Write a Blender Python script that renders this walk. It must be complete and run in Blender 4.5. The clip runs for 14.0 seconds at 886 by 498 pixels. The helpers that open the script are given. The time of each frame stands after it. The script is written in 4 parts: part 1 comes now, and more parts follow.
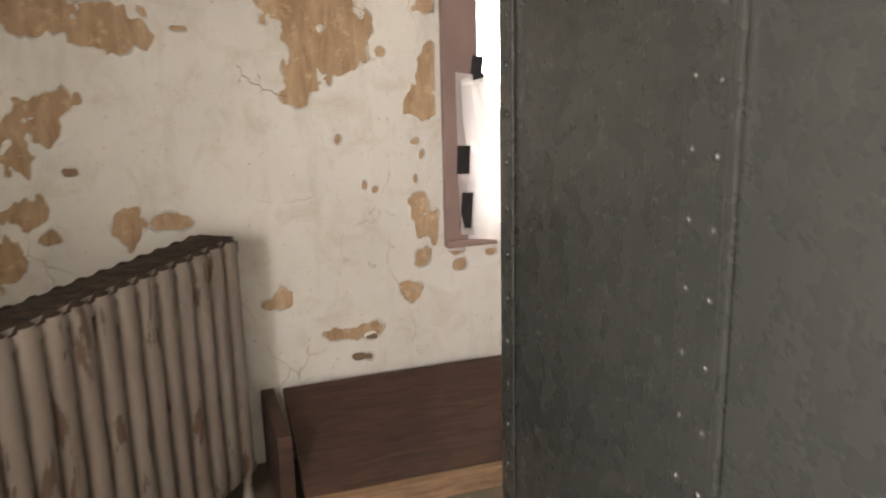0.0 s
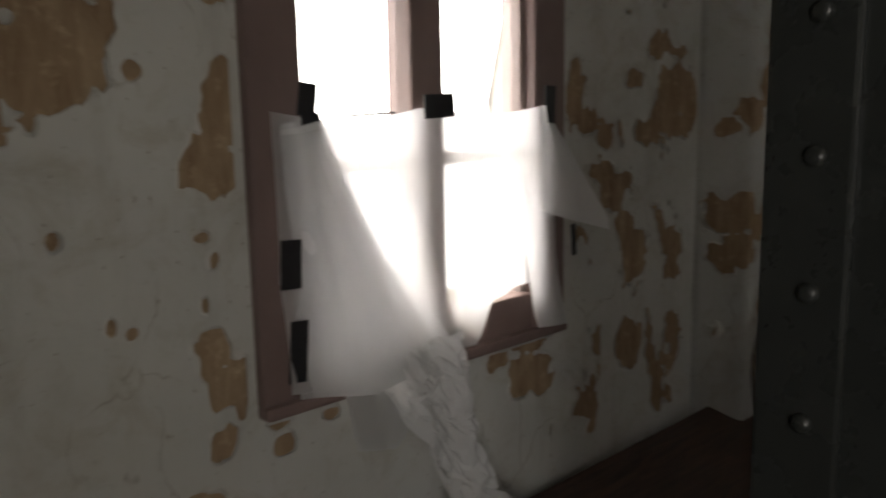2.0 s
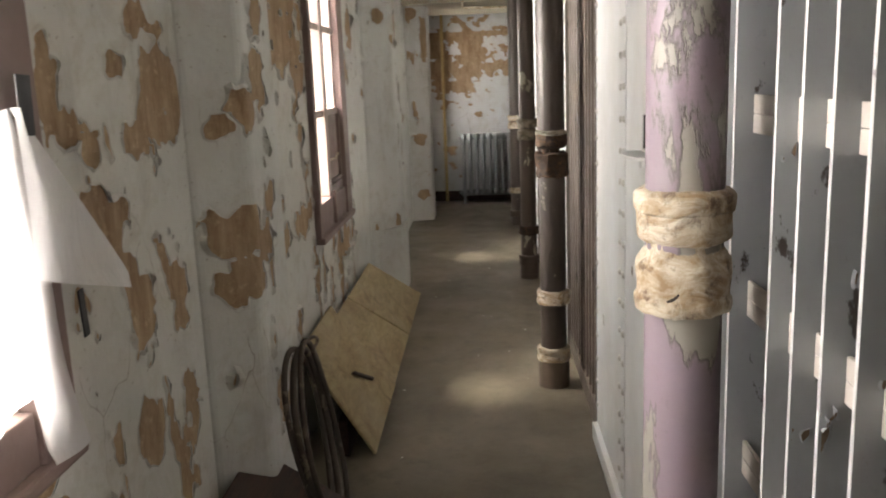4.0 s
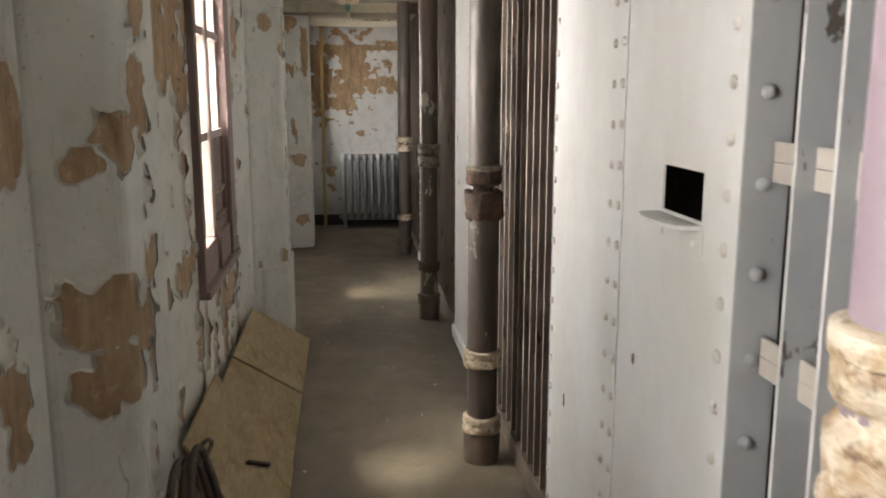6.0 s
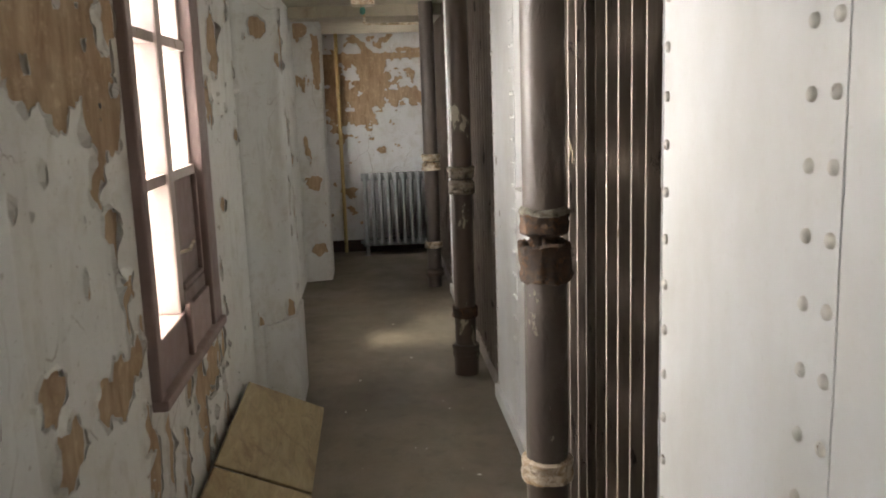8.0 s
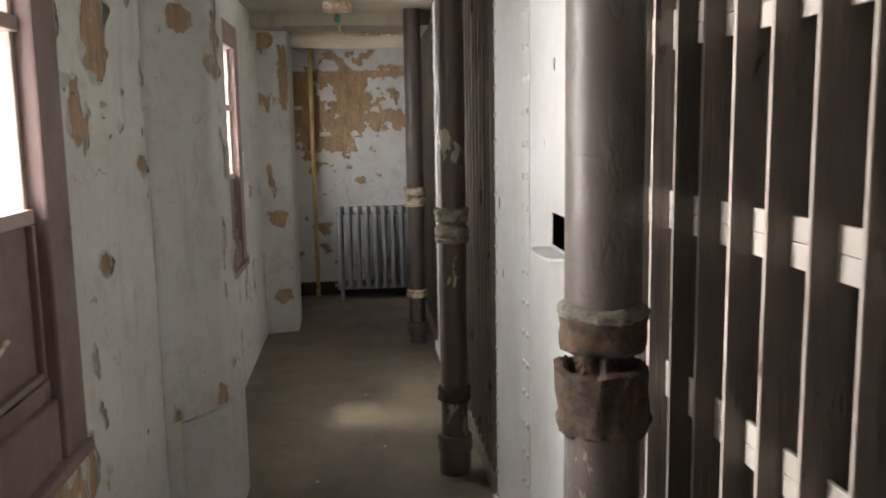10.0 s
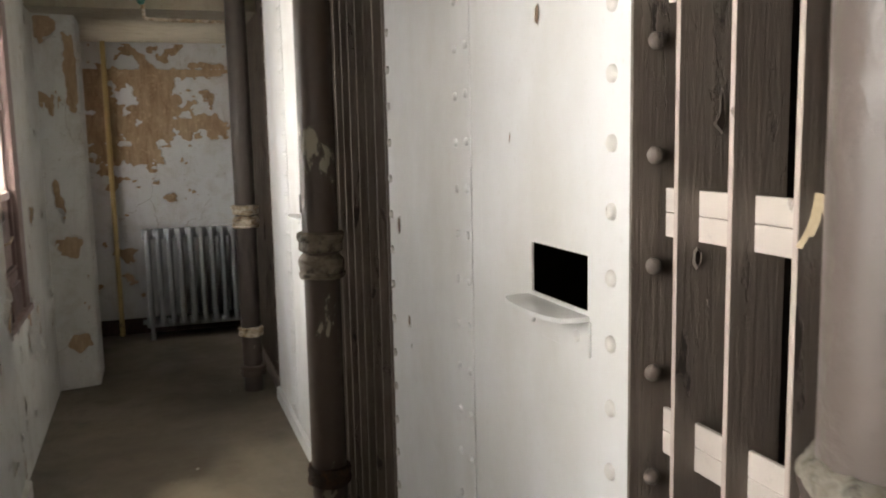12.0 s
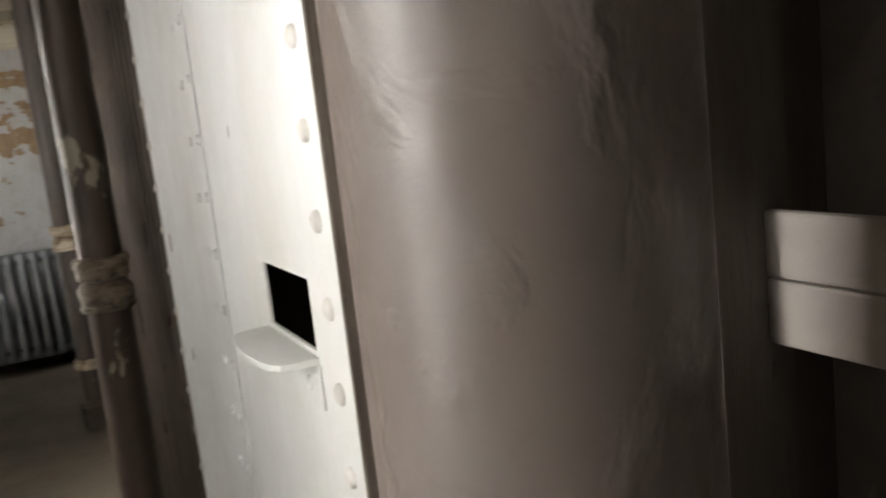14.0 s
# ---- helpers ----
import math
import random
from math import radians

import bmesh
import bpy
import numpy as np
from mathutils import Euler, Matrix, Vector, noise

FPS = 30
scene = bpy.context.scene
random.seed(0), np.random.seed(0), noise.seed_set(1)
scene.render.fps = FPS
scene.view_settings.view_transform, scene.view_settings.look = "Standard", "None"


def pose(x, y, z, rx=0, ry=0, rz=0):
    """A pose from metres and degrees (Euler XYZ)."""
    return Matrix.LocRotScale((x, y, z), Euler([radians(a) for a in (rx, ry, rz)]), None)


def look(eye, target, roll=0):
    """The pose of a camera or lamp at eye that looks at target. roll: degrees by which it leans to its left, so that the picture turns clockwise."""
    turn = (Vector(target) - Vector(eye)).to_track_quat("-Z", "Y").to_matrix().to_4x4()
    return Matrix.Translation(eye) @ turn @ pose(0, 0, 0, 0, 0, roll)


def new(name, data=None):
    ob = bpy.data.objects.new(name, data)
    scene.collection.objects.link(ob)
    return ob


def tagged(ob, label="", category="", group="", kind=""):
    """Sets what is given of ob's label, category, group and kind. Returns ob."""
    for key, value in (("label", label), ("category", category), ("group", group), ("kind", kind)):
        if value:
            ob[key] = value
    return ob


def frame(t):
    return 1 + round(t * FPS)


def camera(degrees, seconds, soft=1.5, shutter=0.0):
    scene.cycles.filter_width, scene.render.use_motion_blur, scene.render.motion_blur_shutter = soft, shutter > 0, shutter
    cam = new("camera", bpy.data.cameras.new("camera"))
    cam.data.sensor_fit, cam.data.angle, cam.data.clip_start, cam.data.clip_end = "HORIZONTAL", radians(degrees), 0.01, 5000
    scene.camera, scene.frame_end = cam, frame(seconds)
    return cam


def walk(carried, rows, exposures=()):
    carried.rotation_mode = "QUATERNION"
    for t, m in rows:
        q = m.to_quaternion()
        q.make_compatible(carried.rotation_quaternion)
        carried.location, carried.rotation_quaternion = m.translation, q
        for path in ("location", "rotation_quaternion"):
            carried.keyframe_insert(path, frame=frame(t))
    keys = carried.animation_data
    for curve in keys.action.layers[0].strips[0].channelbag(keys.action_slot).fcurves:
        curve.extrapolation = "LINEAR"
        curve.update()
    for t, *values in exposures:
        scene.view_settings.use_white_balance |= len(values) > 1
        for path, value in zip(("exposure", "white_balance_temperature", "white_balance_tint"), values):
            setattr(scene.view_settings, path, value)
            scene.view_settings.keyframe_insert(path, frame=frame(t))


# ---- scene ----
cam = camera(55.2, 14.0, soft=1.8, shutter=0.4)
PATH = [
    (0, (0.271, -0.143, 1.71), (0.89, 1.694, 1.217), -1.4),
    (0.5, (0.279, 0.274, 1.771), (1.063, 2.046, 1.275), -1.9),
    (1, (0.369, 0.673, 1.704), (1.255, 2.426, 1.328), -2.6),
    (1.5, (0.378, 1.073, 1.623), (1.357, 2.782, 1.279), -1.0),
    (2, (0.37, 1.445, 1.566), (1.74, 2.863, 1.232), -1.1),
    (2.5, (0.526, 1.692, 1.494), (2.157, 2.808, 1.187), -0.8),
    (3, (0.708, 1.933, 1.513), (2.491, 2.747, 1.115), -0.2),
    (3.5, (0.789, 2.098, 1.528), (2.715, 2.479, 1.148), -0.0),
    (4, (0.869, 2.234, 1.582), (2.827, 2.338, 1.188), -2.2),
    (4.2, (0.917, 2.26, 1.583), (2.875, 2.319, 1.183), -2.9),
    (6.3, (1.743, 2.492, 1.637), (3.695, 2.257, 1.273), 0.3),
    (6.5, (1.870, 2.456, 1.649), (3.830, 2.255, 1.302), -0.1),
    (7, (2.062, 2.453, 1.655), (4.022, 2.299, 1.312), -0.9),
    (7.5, (2.301, 2.447, 1.656), (4.264, 2.299, 1.300), -1.8),
    (8.5, (2.825, 2.386, 1.633), (4.789, 2.213, 1.296), -1.9),
    (10.8, (4.070, 2.308, 1.598), (6.042, 2.101, 1.334), -0.3),
    (11, (4.155, 2.333, 1.576), (6.121, 2.092, 1.294), 0.1),
    (11.5, (4.420, 2.415, 1.591), (6.345, 1.951, 1.309), -1.0),
    (12, (4.605, 2.441, 1.572), (6.481, 1.799, 1.308), -1.2),
    (12.5, (4.773, 2.339, 1.592), (6.611, 1.595, 1.338), -1.8),
    (13, (4.842, 2.290, 1.579), (6.546, 1.275, 1.322), -3.6),
    (13.3, (4.873, 2.229, 1.578), (6.478, 1.066, 1.316), -4.9),
    (13.5, (4.859, 2.162, 1.565), (6.473, 0.996, 1.364), -4.7),
    (13.8, (4.832, 2.100, 1.555), (6.545, 1.102, 1.271), -5.5),
    (14, (4.815, 2.066, 1.559), (6.595, 1.211, 1.242), -6.4),
]

EXPOSURES = [
    (0.0, 1.6, 6950, 17), (0.5, 0.85, 6900, 15), (1.1, 1.1, 6850, 13), (1.5, 0.05, 6600, 10), (2.0, -0.95, 6500, 10), (2.6, -1.1, 6500, 10), (3.0, -0.8, 6500, 10), (3.5, 0.7, 6600, 10), (4.2, 0.95, 6700, 10),
    (6.5, 0.8, 6700, 10), (7.5, 0.8, 6700, 10), (8.5, 0.65, 6600, 10), (10.8, 0.5, 6500, 10), (11.4, 0.4, 6600, 10), (12.0, 0.12, 6700, 10), (12.6, 0.15, 6700, 10), (13.0, 0.35, 6600, 10), (13.5, 0.25, 6700, 12), (14.0, 0.33, 6550, 8),
]
walk(cam, [(t, look(eye, target, roll)) for t, eye, target, roll in PATH], EXPOSURES)

# ---- light ----
world = bpy.data.worlds.new("world")
scene.world = world
world.use_nodes = True
wn = world.node_tree
sky = wn.nodes.new("ShaderNodeTexSky")
sky.sky_type, sky.sun_disc = "NISHITA", False
sky.sun_elevation, sky.sun_rotation = radians(56), radians(5)
wn.links.new(sky.outputs[0], wn.nodes["Background"].inputs[0])
wn.nodes["Background"].inputs[1].default_value = 0.12

sun_data = bpy.data.lights.new("sun", "SUN")
sun_data.energy, sun_data.angle, sun_data.color = 5.0, radians(12), (1.0, 0.90, 0.76)
sun = new("sun", sun_data)
sun.matrix_world = look((0, 0, 0), (-0.05, -0.56, -0.83))


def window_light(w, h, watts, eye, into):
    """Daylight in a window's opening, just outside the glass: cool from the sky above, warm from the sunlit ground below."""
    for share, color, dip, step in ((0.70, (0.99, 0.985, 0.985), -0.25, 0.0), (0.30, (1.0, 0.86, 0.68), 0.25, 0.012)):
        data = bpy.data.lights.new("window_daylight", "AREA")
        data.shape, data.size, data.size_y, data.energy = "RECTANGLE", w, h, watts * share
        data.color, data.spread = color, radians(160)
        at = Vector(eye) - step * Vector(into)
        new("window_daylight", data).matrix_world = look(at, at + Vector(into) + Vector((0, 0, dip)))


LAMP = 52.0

# ---- materials ----


class Nodes:
    """A short way to write node materials."""

    def __init__(self, name):
        self.mat = bpy.data.materials.new(name)
        self.mat.use_nodes = True
        self.t = self.mat.node_tree
        self.bsdf = self.t.nodes["Principled BSDF"]
        self.pos = self.t.nodes.new("ShaderNodeNewGeometry").outputs["Position"]

    def put(self, target, value):
        if isinstance(value, bpy.types.NodeSocket):
            self.t.links.new(value, target)
        elif value is not None:
            target.default_value = value

    def add(self, kind, **inputs):
        n = self.t.nodes.new(kind)
        for k, v in inputs.items():
            self.put(n.inputs[k], v)
        return n

    def stretch(self, x, y, z):
        n = self.add("ShaderNodeMapping", Vector=self.pos)
        n.inputs["Scale"].default_value = (x, y, z)
        return n.outputs[0]

    def noise(self, scale, detail=6.0, rough=0.6, distort=0.0, vec=None):
        n = self.add("ShaderNodeTexNoise", Vector=vec or self.pos, Scale=scale, Detail=detail, Roughness=rough, Distortion=distort)
        return n.outputs["Fac"]

    def ramp(self, fac, lo, hi, to_lo=0.0, to_hi=1.0):
        n = self.t.nodes.new("ShaderNodeMapRange")
        for i, v in enumerate((fac, lo, hi, to_lo, to_hi)):
            self.put(n.inputs[i], v)
        return n.outputs[0]

    def math(self, op, a, b=0.0):
        n = self.t.nodes.new("ShaderNodeMath")
        n.operation = op
        self.put(n.inputs[0], a), self.put(n.inputs[1], b)
        return n.outputs[0]

    def mix(self, fac, a, b):
        n = self.t.nodes.new("ShaderNodeMix")
        n.data_type = "RGBA"
        for i, v in ((0, fac), (6, a), (7, b)):
            if isinstance(v, tuple):
                v = (*v, 1.0)
            self.put(n.inputs[i], v)
        return n.outputs[2]

    def bump(self, height, distance=0.01, strength=1.0, normal=None):
        n = self.add("ShaderNodeBump", Height=height, Distance=distance, Strength=strength)
        if normal:
            self.put(n.inputs["Normal"], normal)
        return n.outputs[0]

    def done(self, color=None, rough=0.7, metal=0.0, normal=None, spec=None):
        if isinstance(color, tuple):
            color = (*color, 1.0)
        self.put(self.bsdf.inputs["Base Color"], color)
        self.put(self.bsdf.inputs["Roughness"], rough)
        self.put(self.bsdf.inputs["Metallic"], metal)
        if normal:
            self.put(self.bsdf.inputs["Normal"], normal)
        if spec is not None:
            self.put(self.bsdf.inputs["Specular IOR Level"], spec)
        return self.mat


def plaster_colour(m):
    """Bare tan plaster with trowel streaks and stains."""
    grain = m.noise(9, 8, 0.7, 0.5, m.stretch(2.2, 2.2, 0.5))
    c = m.mix(m.ramp(grain, 0.35, 0.68), (0.275, 0.178, 0.103), (0.47, 0.35, 0.225))
    return m.mix(m.ramp(m.noise(26, 6, 0.7), 0.55, 0.75), c, (0.60, 0.46, 0.30))


def paint_colour(m, base, dirt, amount=0.55):
    cloud = m.noise(1.3, 5, 0.6)
    streak = m.noise(4.0, 7, 0.65, 0.3, m.stretch(2.0, 2.0, 0.35))
    c = m.mix(m.ramp(cloud, 0.35, 0.72, 0.0, amount), base, dirt)
    c = m.mix(m.ramp(streak, 0.56, 0.80, 0.0, amount), c, tuple(v * 0.72 for v in dirt))
    grime = m.noise(6.5, 8, 0.72, 0.5)
    c = m.mix(m.ramp(grime, 0.50, 0.72, 0.0, amount * 0.9), c, (dirt[0] * 0.80, dirt[1] * 0.74, dirt[2] * 0.62))
    v = m.t.nodes.new("ShaderNodeTexVoronoi")
    v.feature = "DISTANCE_TO_EDGE"
    warp = m.add("ShaderNodeMixRGB", Fac=0.16, Color1=m.stretch(1.0, 1.0, 0.6), Color2=m.add("ShaderNodeTexNoise", Vector=m.pos, Scale=4.0, Detail=4.0).outputs["Color"])
    m.put(v.inputs["Vector"], warp.outputs[0])
    v.inputs["Scale"].default_value = 3.4
    crack = m.math("MULTIPLY", m.ramp(v.outputs["Distance"], 0.0, 0.007, 1.0, 0.0), m.ramp(m.noise(2.3, 4, 0.6), 0.52, 0.60))
    c = m.mix(m.math("MULTIPLY", crack, 0.7), c, (0.20, 0.16, 0.12))
    speck = m.noise(55, 3, 0.6)
    return m.mix(m.ramp(speck, 0.66, 0.72, 0.0, 0.6), c, (0.22, 0.17, 0.12))


def peeling(name, base, dirt, level, scale=3.2, lean=(0.0, 0.0, 0.0), shift=0.0, rough=0.62):
    """Old wall paint that has flaked off the plaster here and there."""
    m = Nodes(name)
    n = m.noise(scale, 9, 0.62, 0.35)
    if any(lean):
        d = m.t.nodes.new("ShaderNodeVectorMath")
        d.operation = "DOT_PRODUCT"
        m.put(d.inputs[0], m.pos)
        d.inputs[1].default_value = lean
        n = m.math("ADD", n, m.math("ADD", d.outputs["Value"], shift))
    bare = m.ramp(n, level, level + 0.012)
    rim = m.math("MULTIPLY", m.ramp(n, level - 0.018, level), m.ramp(n, level + 0.004, level + 0.02, 1.0, 0.0))
    paint = paint_colour(m, base, dirt)
    col = m.mix(bare, paint, plaster_colour(m))
    col = m.mix(m.math("MULTIPLY", rim, 0.65), col, (0.16, 0.11, 0.07))
    fine = m.noise(38, 6, 0.65)
    broad = m.noise(5, 4, 0.5)
    h = m.math("ADD", m.math("MULTIPLY", bare, -0.7), m.math("ADD", m.math("MULTIPLY", fine, 0.25), m.math("MULTIPLY", broad, 0.9)))
    return m.done(col, rough, 0.0, m.bump(h, 0.008, 0.9))


def old_paint(name, base, under, level=0.66, scale=7.0, rough=0.42, metal_under=0.0, streaky=1.0, dirt=None, lumps=0.0):
    """Oil paint on metal or wood, chipped through to what lies under it."""
    m = Nodes(name)
    n = m.noise(scale, 8, 0.62, 0.25, m.stretch(1, 1, 0.55 / streaky))
    chip = m.ramp(n, level, level + 0.012)
    cloud = m.noise(2.2, 5, 0.6, 0.0, m.stretch(1, 1, 0.5))
    dark = dirt or tuple(v * 0.62 for v in base)
    c = m.mix(m.ramp(cloud, 0.36, 0.70, 0.0, 0.75), base, dark)
    c = m.mix(m.ramp(m.noise(60, 4, 0.6), 0.60, 0.78, 0.0, 0.4), c, dark)
    c = m.mix(chip, c, under)
    edge = m.math("MULTIPLY", m.ramp(n, level - 0.014, level), m.ramp(n, level + 0.002, level + 0.016, 1.0, 0.0))
    c = m.mix(m.math("MULTIPLY", edge, 0.6), c, tuple(v * 0.35 for v in under))
    r = m.ramp(m.noise(14, 5, 0.6), 0.3, 0.7, rough - 0.08, rough + 0.16)
    h = m.math("ADD", m.math("MULTIPLY", chip, -0.6), m.math("MULTIPLY", m.noise(30, 6, 0.6), 0.35))
    if lumps:
        h = m.math("ADD", h, m.math("MULTIPLY", m.ramp(m.noise(13, 5, 0.55, 0.5, m.stretch(1, 1, 0.6)), 0.50, 0.72), lumps))
    return m.done(c, r, 0.0, m.bump(h, 0.004, 0.7))


WALL_PAINT = peeling("peeling_white_wall_paint", (0.64, 0.64, 0.61), (0.47, 0.46, 0.41), 0.74)
WALL_PAINT_WORN = peeling("badly_peeling_wall_paint", (0.64, 0.64, 0.61), (0.47, 0.46, 0.41), 0.71, 4.2)
END_PAINT = peeling("peeling_end_wall_paint", (0.66, 0.68, 0.70), (0.50, 0.50, 0.48), 0.74, 3.6)
PIER_PAINT = peeling("pier_paint", (0.63, 0.64, 0.62), (0.46, 0.45, 0.41), 0.74, 3.8)
CEILING_PAINT = peeling("ceiling_paint", (0.44, 0.40, 0.31), (0.28, 0.24, 0.18), 0.68, 3.0)

mm = Nodes("bare_plaster")
PLASTER = mm.done(plaster_colour(mm), 0.88, 0.0, mm.bump(mm.noise(24, 8, 0.7, 0.3), 0.008, 0.8))
mm = Nodes("dark_old_plaster")
DARK_PLASTER = mm.done(mm.mix(mm.noise(20, 6), (0.09, 0.062, 0.040), (0.24, 0.16, 0.10)), 0.9, 0.0, mm.bump(mm.noise(40, 6), 0.006, 0.8))
mm = Nodes("lifted_paint_edge")
PAINT_EDGE = mm.done(paint_colour(mm, (0.64, 0.64, 0.61), (0.45, 0.43, 0.38)), 0.6, 0.0, mm.bump(mm.noise(40, 5), 0.004, 0.5))

mm = Nodes("worn_concrete_floor")
fc = mm.mix(mm.ramp(mm.noise(1.1, 6, 0.6, 0.4), 0.34, 0.68), (0.088, 0.074, 0.053), (0.195, 0.168, 0.126))
fc = mm.mix(mm.ramp(mm.noise(7, 8, 0.7), 0.52, 0.74, 0.0, 0.6), fc, (0.058, 0.047, 0.034))
fc = mm.mix(mm.ramp(mm.noise(24, 7, 0.75), 0.56, 0.70, 0.0, 0.55), fc, (0.15, 0.105, 0.06))
fc = mm.mix(mm.ramp(mm.noise(85, 4, 0.6), 0.60, 0.72, 0.0, 0.35), fc, (0.27, 0.24, 0.195))
FLOOR = mm.done(fc, mm.ramp(mm.noise(3, 6, 0.6), 0.3, 0.7, 0.42, 0.68), 0.0, mm.bump(mm.noise(20, 8, 0.7), 0.004, 0.5))

WHITE_STEEL = old_paint("white_painted_steel", (0.73, 0.745, 0.76), (0.30, 0.22, 0.15), 0.735, 9.0, 0.40, dirt=(0.56, 0.545, 0.505))
GREY_STEEL = old_paint("grey_painted_steel", (0.026, 0.028, 0.026), (0.030, 0.026, 0.022), 0.76, 8.0, 0.24, dirt=(0.019, 0.021, 0.020))
GREY_FLANGE = old_paint("grey_flange_paint", (0.40, 0.41, 0.425), (0.20, 0.19, 0.18), 0.66, 14.0, 0.42, dirt=(0.29, 0.295, 0.30))
# Greyer than the plate: the rivet heads' shading is put into the colour.
RIVET_SHADED = old_paint("shaded_rivet_paint", (0.66, 0.645, 0.61), (0.26, 0.21, 0.16), 0.64, 40.0, 0.5, dirt=(0.46, 0.44, 0.40))
GREY_BAR = old_paint("grey_bar_paint", (0.37, 0.38, 0.395), (0.075, 0.060, 0.050), 0.635, 11.0, 0.42, dirt=(0.22, 0.225, 0.23))
mm = Nodes("brown_brushed_bar_paint")
brush = mm.noise(26, 7, 0.7, 0.6, mm.stretch(2.6, 2.6, 0.16))
flaws = mm.noise(15, 8, 0.65, 0.4, mm.stretch(1, 1, 0.30))
bc = mm.mix(mm.ramp(brush, 0.36, 0.66), (0.118, 0.094, 0.078), (0.166, 0.136, 0.113))
bc = mm.mix(mm.ramp(mm.noise(3.0, 6, 0.65, 0.3, mm.stretch(1, 1, 0.4)), 0.45, 0.70, 0.0, 0.7), bc, (0.215, 0.178, 0.150))
bc = mm.mix(mm.ramp(flaws, 0.62, 0.645), bc, (0.040, 0.031, 0.025))
BROWN_BAR = mm.done(bc, mm.ramp(brush, 0.3, 0.7, 0.36, 0.58), 0.0, mm.bump(mm.math("ADD", brush, mm.math("MULTIPLY", mm.ramp(flaws, 0.60, 0.625), -0.9)), 0.004, 0.8))
PINK_STEEL = old_paint("cream_band_paint", (0.54, 0.49, 0.44), (0.25, 0.17, 0.12), 0.72, 9.0, 0.45)
# front edges on screens a and b, paler than the bar sides
BAR_WHITE = old_paint("pale_bar_edge", (0.62, 0.62, 0.61), (0.22, 0.20, 0.18), 0.66, 9.0, 0.45)
BAR_EDGE = old_paint("cream_bar_edge", (0.46, 0.385, 0.34), (0.16, 0.11, 0.08), 0.66, 10.0, 0.45)
PIPE_BROWN = old_paint("brown_pipe_paint", (0.094, 0.076, 0.066), (0.24, 0.20, 0.165), 0.685, 13.0, 0.36, lumps=0.9)
PIPE_DARK = old_paint("dark_pipe_paint", (0.11, 0.082, 0.065), (0.40, 0.36, 0.28), 0.63, 5.0, 0.40)
PIPE_PURPLE = old_paint("mauve_pipe_paint", (0.30, 0.235, 0.275), (0.30, 0.28, 0.245), 0.55, 4.2, 0.36, streaky=1.5)


def mottled(name, a, c, d, scale, rough, relief):
    """Soft mixture of three colours, as of old paint, rust and grime together."""
    m = Nodes(name)
    n1, n2 = m.noise(scale, 8, 0.7, 0.6, m.stretch(1, 1, 1.8)), m.noise(scale * 1.7, 7, 0.7, 0.4)
    col = m.mix(m.ramp(n1, 0.40, 0.60), a, c)
    col = m.mix(m.ramp(n2, 0.52, 0.66, 0.0, 0.9), col, d)
    h = m.math("ADD", n1, m.math("MULTIPLY", m.noise(scale * 5, 6, 0.7), 0.5))
    return m.done(col, rough, 0.0, m.bump(h, relief, 0.9))


HUB_PAINT = mottled("old_cream_hub_paint", (0.60, 0.54, 0.44), (0.32, 0.22, 0.12), (0.10, 0.055, 0.03), 15.0, 0.55, 0.006)
DARK_HUB = mottled("grimy_hub_paint", (0.27, 0.235, 0.18), (0.15, 0.115, 0.075), (0.05, 0.036, 0.024), 14.0, 0.6, 0.007)
LEAD = mottled("old_lead_and_oakum", (0.26, 0.245, 0.205), (0.17, 0.145, 0.105), (0.05, 0.04, 0.03), 42.0, 0.75, 0.012)
RUST = mottled("rusty_iron", (0.046, 0.031, 0.024), (0.085, 0.050, 0.030), (0.165, 0.080, 0.030), 17.0, 0.85, 0.016)
RAD_PAINT = old_paint("dusty_radiator_paint", (0.215, 0.19, 0.165), (0.085, 0.055, 0.035), 0.60, 13.0, 0.6, streaky=2.5, dirt=(0.11, 0.085, 0.065))
RAD_DUST = old_paint("brown_dust", (0.034, 0.021, 0.013), (0.06, 0.038, 0.023), 0.60, 18.0, 0.95)
RAD_SILVER = old_paint("silver_radiator_paint", (0.30, 0.32, 0.335), (0.12, 0.10, 0.09), 0.72, 9.0, 0.34)
FRAME_WOOD = old_paint("mauve_brown_window_paint", (0.235, 0.165, 0.15), (0.36, 0.27, 0.2), 0.72, 8.0, 0.5)
SASH_WOOD = old_paint("pinkish_sash_paint", (0.46, 0.37, 0.34), (0.24, 0.17, 0.13), 0.68, 9.0, 0.5)
# Dark brown taken near black for shade in cells and slots; also fills cracks.
DARK_INSIDE = old_paint("dark_brown_with_shade", (0.032, 0.020, 0.013), (0.06, 0.038, 0.024), 0.6, 5.0, 0.6)
HOSE = old_paint("dusty_black_rubber", (0.085, 0.068, 0.055), (0.20, 0.16, 0.12), 0.58, 18.0, 0.7)
# Gold tone: the warm light on the end wall's pipe, put into its colour.
SUNLIT_PIPE = old_paint("sunlit_gold_pipe_paint", (0.56, 0.43, 0.20), (0.30, 0.22, 0.12), 0.64, 12.0, 0.4)
VALVE_GREEN = old_paint("green_valve_paint", (0.05, 0.20, 0.16), (0.2, 0.15, 0.1), 0.68, 20.0, 0.5)


